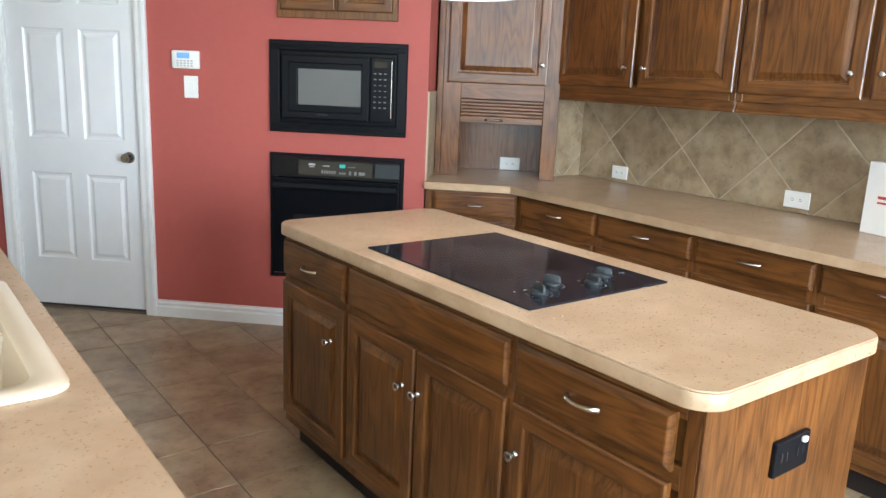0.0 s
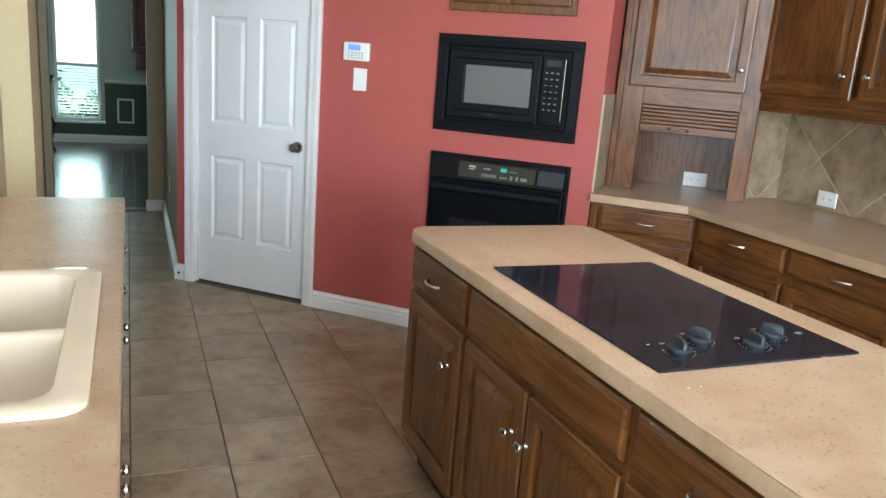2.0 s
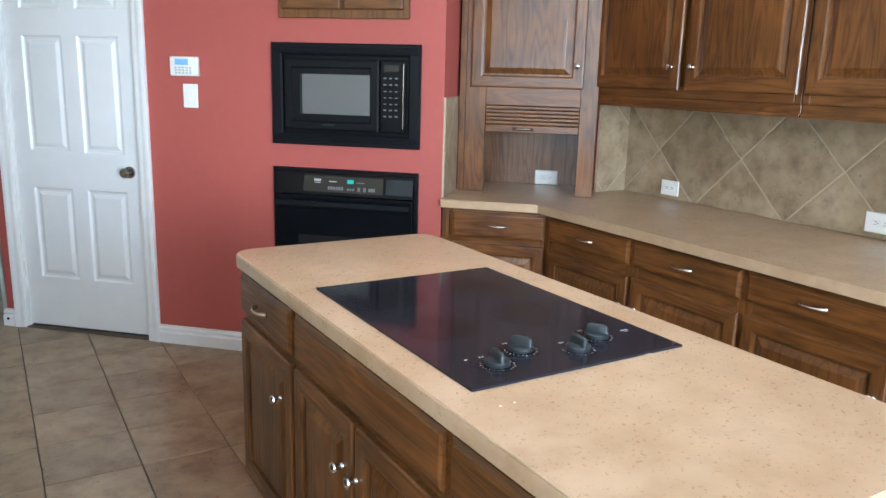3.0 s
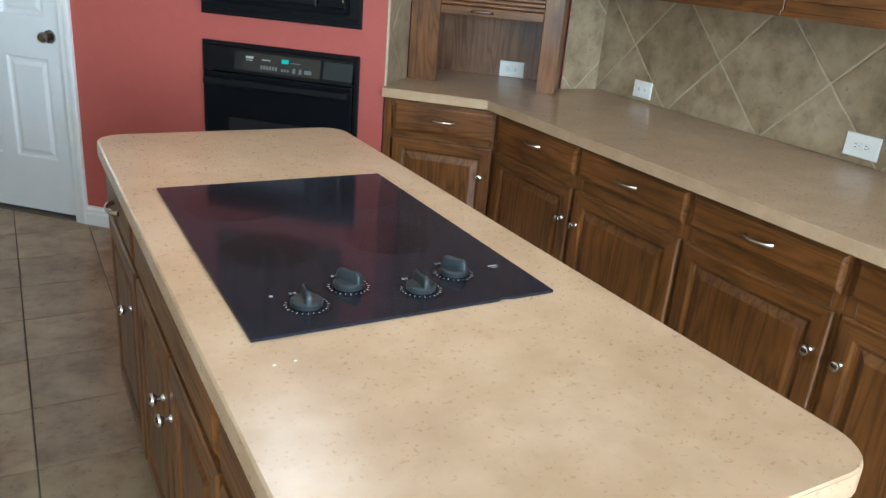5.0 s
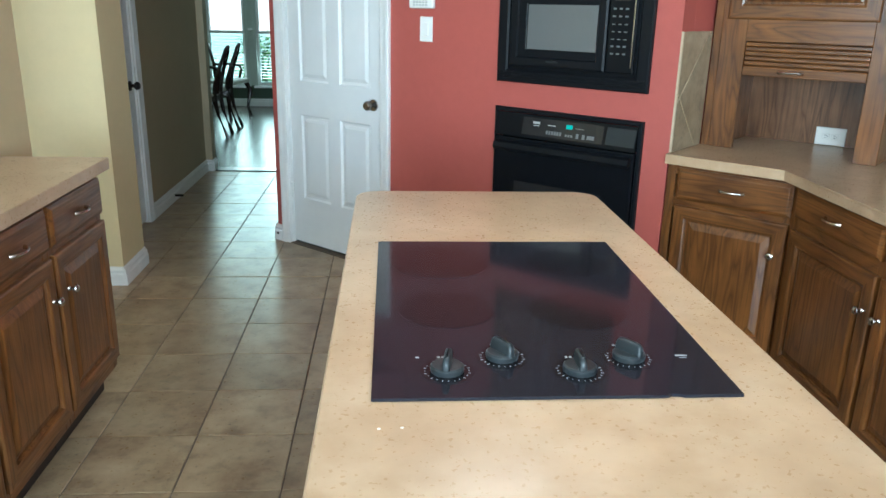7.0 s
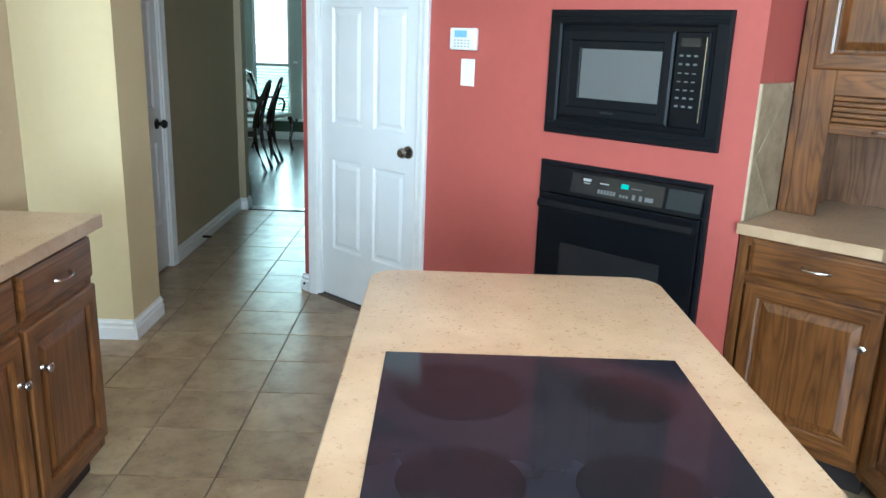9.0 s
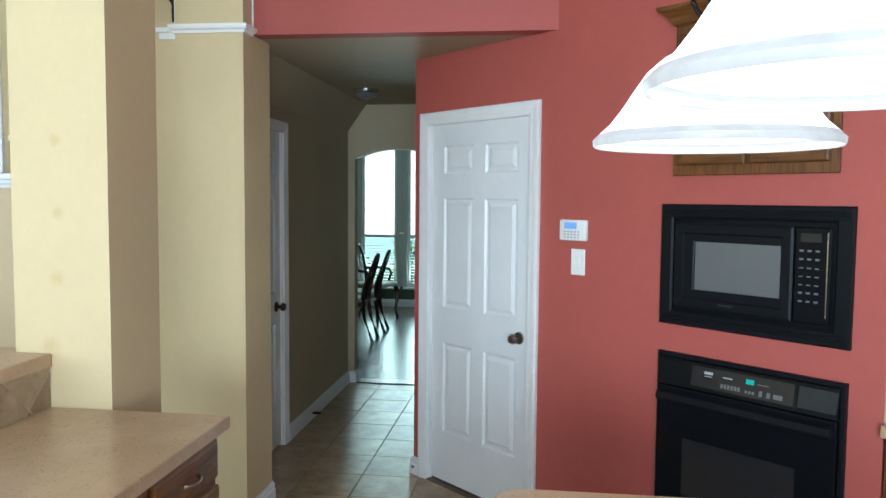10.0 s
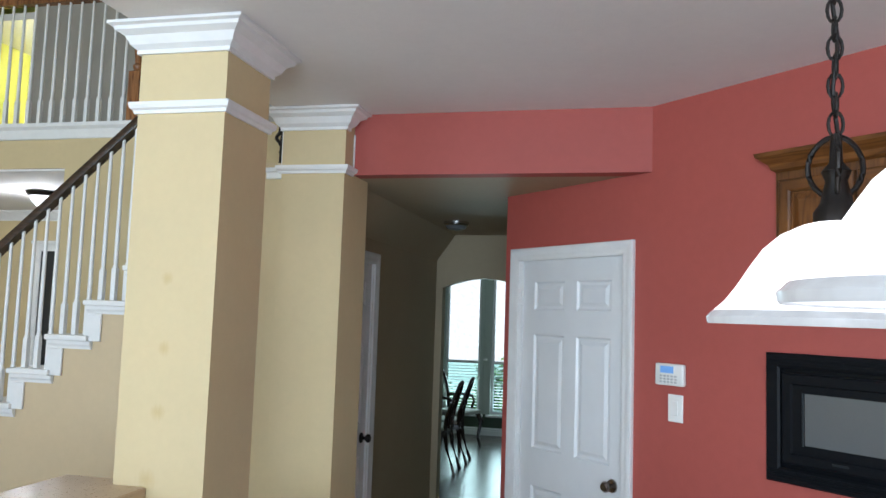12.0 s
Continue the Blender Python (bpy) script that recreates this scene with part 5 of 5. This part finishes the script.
def armchair(m, label):
    """The head chair: the same back, wider, with curved arms and a solid vase splat."""
    c = thing("dining_armchair", m, label, "chair", "chairs round the dining table")
    part("seat", loft([[(x * s, y * s, z) for x, y in ((-0.22, -0.2), (0.22, -0.2), (0.28, 0.25), (-0.28, 0.25))] for s, z in ((0.97, 0.44), (1.0, 0.45), (0.98, 0.48), (0.9, 0.495))]), M_SEAT, c, "pale striped upholstered seat")
    for sx in (-1, 1):
        pts = [(sx * 0.19, -0.32, 0.0), (sx * 0.185, -0.23, 0.22), (sx * 0.19, -0.195, 0.45), (sx * 0.215, -0.23, 0.66), (sx * 0.22, -0.28, 0.86), (sx * 0.18, -0.31, 0.97), (sx * 0.09, -0.32, 1.0), (0.0, -0.32, 0.99)]
        part("back_post", tube(pts, 0.02, 8, None, [0.021, 0.02, 0.027, 0.022, 0.02, 0.021, 0.024, 0.028]), M_MAHOG, c, "", True)
        part("leg", tube([(sx * 0.25, 0.21, 0.44), (sx * 0.285, 0.25, 0.34), (sx * 0.255, 0.22, 0.12), (sx * 0.27, 0.25, 0.0)], 0.02, 8, None, [0.032, 0.034, 0.016, 0.024]), M_MAHOG, c, "", True)
        part("arm", tube([(sx * 0.215, -0.22, 0.66), (sx * 0.28, -0.05, 0.67), (sx * 0.30, 0.10, 0.655), (sx * 0.275, 0.14, 0.60), (sx * 0.262, 0.10, 0.46)], 0.019, 8), M_MAHOG, c, "", True)
    prof = [(0.035, 0.47), (0.06, 0.56), (0.105, 0.70), (0.115, 0.80), (0.07, 0.90), (0.10, 0.985)]
    part("splat", loft([[(-w, -0.205 - 0.11 * (z - 0.47) / 0.5 - e, z) for w, z in prof] + [(w, -0.205 - 0.11 * (z - 0.47) / 0.5 - e, z) for w, z in prof[::-1]] for e in (0.0, 0.014)]), M_MAHOG_RED, c, "red mahogany vase-shaped splat")
    return c


first = dining_chair(pose(-0.09, 9.84, 0, 0, 0, 90), "dark mahogany dining chair with carved open back")
copy_thing(first, pose(-0.08, 10.42, 0, 0, 0, 93))
armchair(pose(-0.15, 11.36, 0, 0, 0, -108), "red-brown mahogany armchair turned out from the table end")
tb = thing("dining_table", pose(-0.72, 10.08, 0), "dark mahogany dining table with polished top", "table")
part("tabletop", loft([round_rect(-0.5 + i, 0.5 - i, -0.9 + i, 0.9 - i, 0.2, z, 6) for i, z in ((0.02, 0.72), (0, 0.73), (0, 0.75), (0.01, 0.757))]), M_MAHOG, tb, "", True)
for y in (-0.55, 0.55):
    ped = part("pedestal", moved(lathe([(0.05, 0.12), (0.09, 0.2), (0.05, 0.3), (0.06, 0.5), (0.1, 0.6), (0.08, 0.72)], 16), pose(0, y, 0)), M_MAHOG, tb, "", True)
    for k in range(3):
        part("foot", moved(tube([(0.04, 0, 0.17), (0.2, 0, 0.13), (0.36, 0, 0.02)], 0.03, 8), pose(0, y, 0, 0, 0, 120 * k + 30)), M_MAHOG, ped, "", True)

# Outside the dining windows.
ex = thing("neighbour_house", pose(-3.0, 21, -0.35), "pale brick neighbouring house beyond the garden", "house")
part("wall", box(-7, 13, 0, 6, 0, 5.2), M_BRICK, ex)
part("roof", loft([[(-7.5, -0.6, 5.2), (13.5, -0.6, 5.2), (13.5, 6.6, 5.2), (-7.5, 6.6, 5.2)], [(-4.5, 2.8, 8), (10.5, 2.8, 8), (10.5, 3.2, 8), (-4.5, 3.2, 8)]]), plain("grey_shingle", (0.12, 0.115, 0.11), 0.9, vary=0.3), ex)


def shrub(name, m, w, d, h, n, seed, label):
    rng = random.Random(seed)
    vs, fs = [], []
    for _ in range(n):
        a, b = rng.uniform(0, 2 * math.pi), rng.random() ** 0.5
        zf = rng.random()
        r = (1 - 0.55 * zf ** 2) * (0.65 + 0.35 * rng.random())
        p = Vector((w * b * r * math.cos(a), d * b * r * math.sin(a), 0.06 + h * zf * (0.85 + 0.3 * rng.random())))
        q = Euler((rng.uniform(-1, 1), rng.uniform(-1, 1), rng.uniform(0, 6.3))).to_matrix()
        s = rng.uniform(0.05, 0.10)
        k = len(vs)
        for c in ((-0.5, 0, 0), (0, -0.28, 0.05), (0.6, 0, 0), (0, 0.28, 0.05)):
            vs.append(p + q @ (Vector(c) * s))
        fs.append((k, k + 1, k + 2, k + 3))
    me = bpy.data.meshes.new("leaves")
    me.from_pydata(vs, [], fs)
    me.materials.append(M_LEAF)
    s = thing(name, m, label, "shrub", "shrubs outside the window")
    o = new("leaves", me)
    o.parent = s
    stem = bmesh.new()
    for i in range(5):
        a = i * 1.26
        tube([(0, 0, 0), (0.1 * math.cos(a), 0.1 * math.sin(a), h * 0.4), (0.3 * w * math.cos(a), 0.3 * d * math.sin(a), h * 0.8)], 0.015, 6, stem)
    part("stems", stem, M_MAHOG, s)
    return s


for i, (x, y, h) in enumerate(((-1.2, 14.4, 0.95), (-0.2, 14.6, 1.15), (0.7, 14.3, 0.9), (1.6, 14.7, 1.1))):
    shrub("shrub", pose(x, y, -0.35), 0.62, 0.5, h, 1300, i, "leafy green garden shrub outside the window")

# ---- tiles and planks ----


def clip_poly(poly, inside, cut):
    out = []
    for p, q in zip(poly, poly[1:] + poly[:1]):
        if inside(p):
            out.append(p)
        if inside(p) != inside(q):
            out.append(cut(p, q))
    return out


def clip_rect(poly, a0, a1, b0, b1):
    for ax, lim, sign in ((0, a0, 1), (0, a1, -1), (1, b0, 1), (1, b1, -1)):
        if not poly:
            return poly
        ins = lambda p: sign * (p[ax] - lim) >= -1e-9

        def cut(p, q):
            t = (lim - p[ax]) / (q[ax] - p[ax])
            return tuple(p[i] + t * (q[i] - p[i]) for i in (0, 1))

        poly = clip_poly(poly, ins, cut)
    return poly


def splash(name, m, a0, a1, z0, z1, ca, cz, half, label, gap=0.0048):
    """Diagonal stone tiles on a wall: local x along it, front towards -y."""
    bed = part(name, box(a0, a1, -0.0085, -0.0005, z0, z1), M_GROUT_L, at=m)
    tagged(bed, label, "backsplash", kind="structure")
    span = int((a1 - a0 + 2) / half) + 4
    for i in range(-span, span):
        for j in range(-4, 5):
            if (i + j) % 2 == 0:
                continue
            cx, cy = ca + i * half, cz + j * half
            h = half - gap
            poly = clip_rect([(cx - h, cy), (cx, cy - h), (cx + h, cy), (cx, cy + h)], a0 + 0.001, a1 - 0.001, z0 + 0.001, z1 - 0.001)
            if len(poly) < 3:
                continue
            mx, mz = sum(p[0] for p in poly) / len(poly), sum(p[1] for p in poly) / len(poly)
            sh_ = [(mx + (x - mx) * 0.985, mz + (z - mz) * 0.985) for x, z in poly]
            part("tile", loft([[(x, y, z) for x, z in q] for q, y in ((poly, -0.0086), (poly, -0.0105), (sh_, -0.0120))]), M_SPLASH, bed)


splash("backsplash_long", pose(4.30, 3.88, 0, 0, 0, -90), 0.0, 3.5, PH + 0.001, 1.42, 0.238, 1.142, 0.2525, "tumbled stone backsplash with diagonal sand grout")
splash("backsplash_flank", pose(4.078, 3.88, 0), 0.0, 0.209, PH + 0.001, 1.40, 0.32, 1.142, 0.2525, "narrow stone backsplash beside the corner cabinet")
splash("backsplash_return", DIAG @ pose(1.597, 0.0, 0, 0, 0, 90), 0.0, 0.30, PH + 0.001, 1.38, 0.02, 1.12, 0.2525, "narrow stone backsplash on the return wall")
splash("backsplash_bar", pose(0.386, 1.0, 0, 0, 0, 90), 0.0, 2.715, PZ + 0.001, 1.052, 2.1, 0.93, 0.2525, "brown stone backsplash below the bar top")

TX, TY = 0.335, 0.332
tile_bm = loft([[(-a, -b, z), (a, -b, z), (a, b, z), (-a, b, z)] for a, b, z in ((TX / 2 - 0.0024, TY / 2 - 0.0024, -0.008), (TX / 2 - 0.0024, TY / 2 - 0.0024, -0.0016), (TX / 2 - 0.0042, TY / 2 - 0.0042, 0.0))])
tile_me = finish(tile_bm, "tile", M_TILE)
floor_ob = bpy.data.objects["floor"]
rng = random.Random(5)
rest_v, rest_f = [], []
for i in range(-17, 9):
    for j in range(-16, 14):
        cx, cy = 1.374 + (i + 0.5) * TX, 3.336 + (j + 0.5) * TY
        if cx > 4.3 or cy > 7.9 or cy < -2.0 or cx < -4.4:
            continue
        dz = rng.uniform(-0.0008, 0.0004)
        near = 0.4 < cx < 3.4 and 1.3 < cy < 7.9 and not (cx > 1.5 and cy > 6.0)
        if near:
            t = new("tile", tile_me)
            t.parent = floor_ob
            t.matrix_basis = pose(cx, cy, dz, rng.uniform(-0.06, 0.06), rng.uniform(-0.06, 0.06), 0)
        else:
            k = len(rest_v)
            for s, z in ((0.0024, -0.008), (0.0024, -0.0016), (0.0042, 0.0)):
                a, b = TX / 2 - s, TY / 2 - s
                rest_v += [(cx - a, cy - b, z + dz), (cx + a, cy - b, z + dz), (cx + a, cy + b, z + dz), (cx - a, cy + b, z + dz)]
            for r in (0, 4):
                for q in range(4):
                    rest_f.append((k + r + q, k + r + (q + 1) % 4, k + r + 4 + (q + 1) % 4, k + r + 4 + q))
            rest_f.append((k + 8, k + 9, k + 10, k + 11))
me = bpy.data.meshes.new("far_tiles")
me.from_pydata(rest_v, [], rest_f)
me.materials.append(M_TILE)
ft = new("far_tiles", me)
ft.parent = floor_ob
tagged(ft, kind="stuff")

dfl = bpy.data.objects["floor_dining"]
plank_me = finish(box(-0.0625, 0.0625, -0.5, 0.5, -0.006, 0.0, 0.0012), "plank", M_WOODFLOOR)
for i in range(30):
    y, first = 7.985, True
    while y < 12.55:
        length = rng.uniform(0.5, 1.3) if first else 1.25
        length = min(length, 12.56 - y)
        p = new("plank", plank_me)
        p.parent = dfl
        p.matrix_basis = pose(-1.75 + i * 0.1265, y + length / 2, rng.uniform(-0.0006, 0.0004)) @ Matrix.Diagonal((1, length - 0.0015, 1, 1))
        y, first = y + length, False
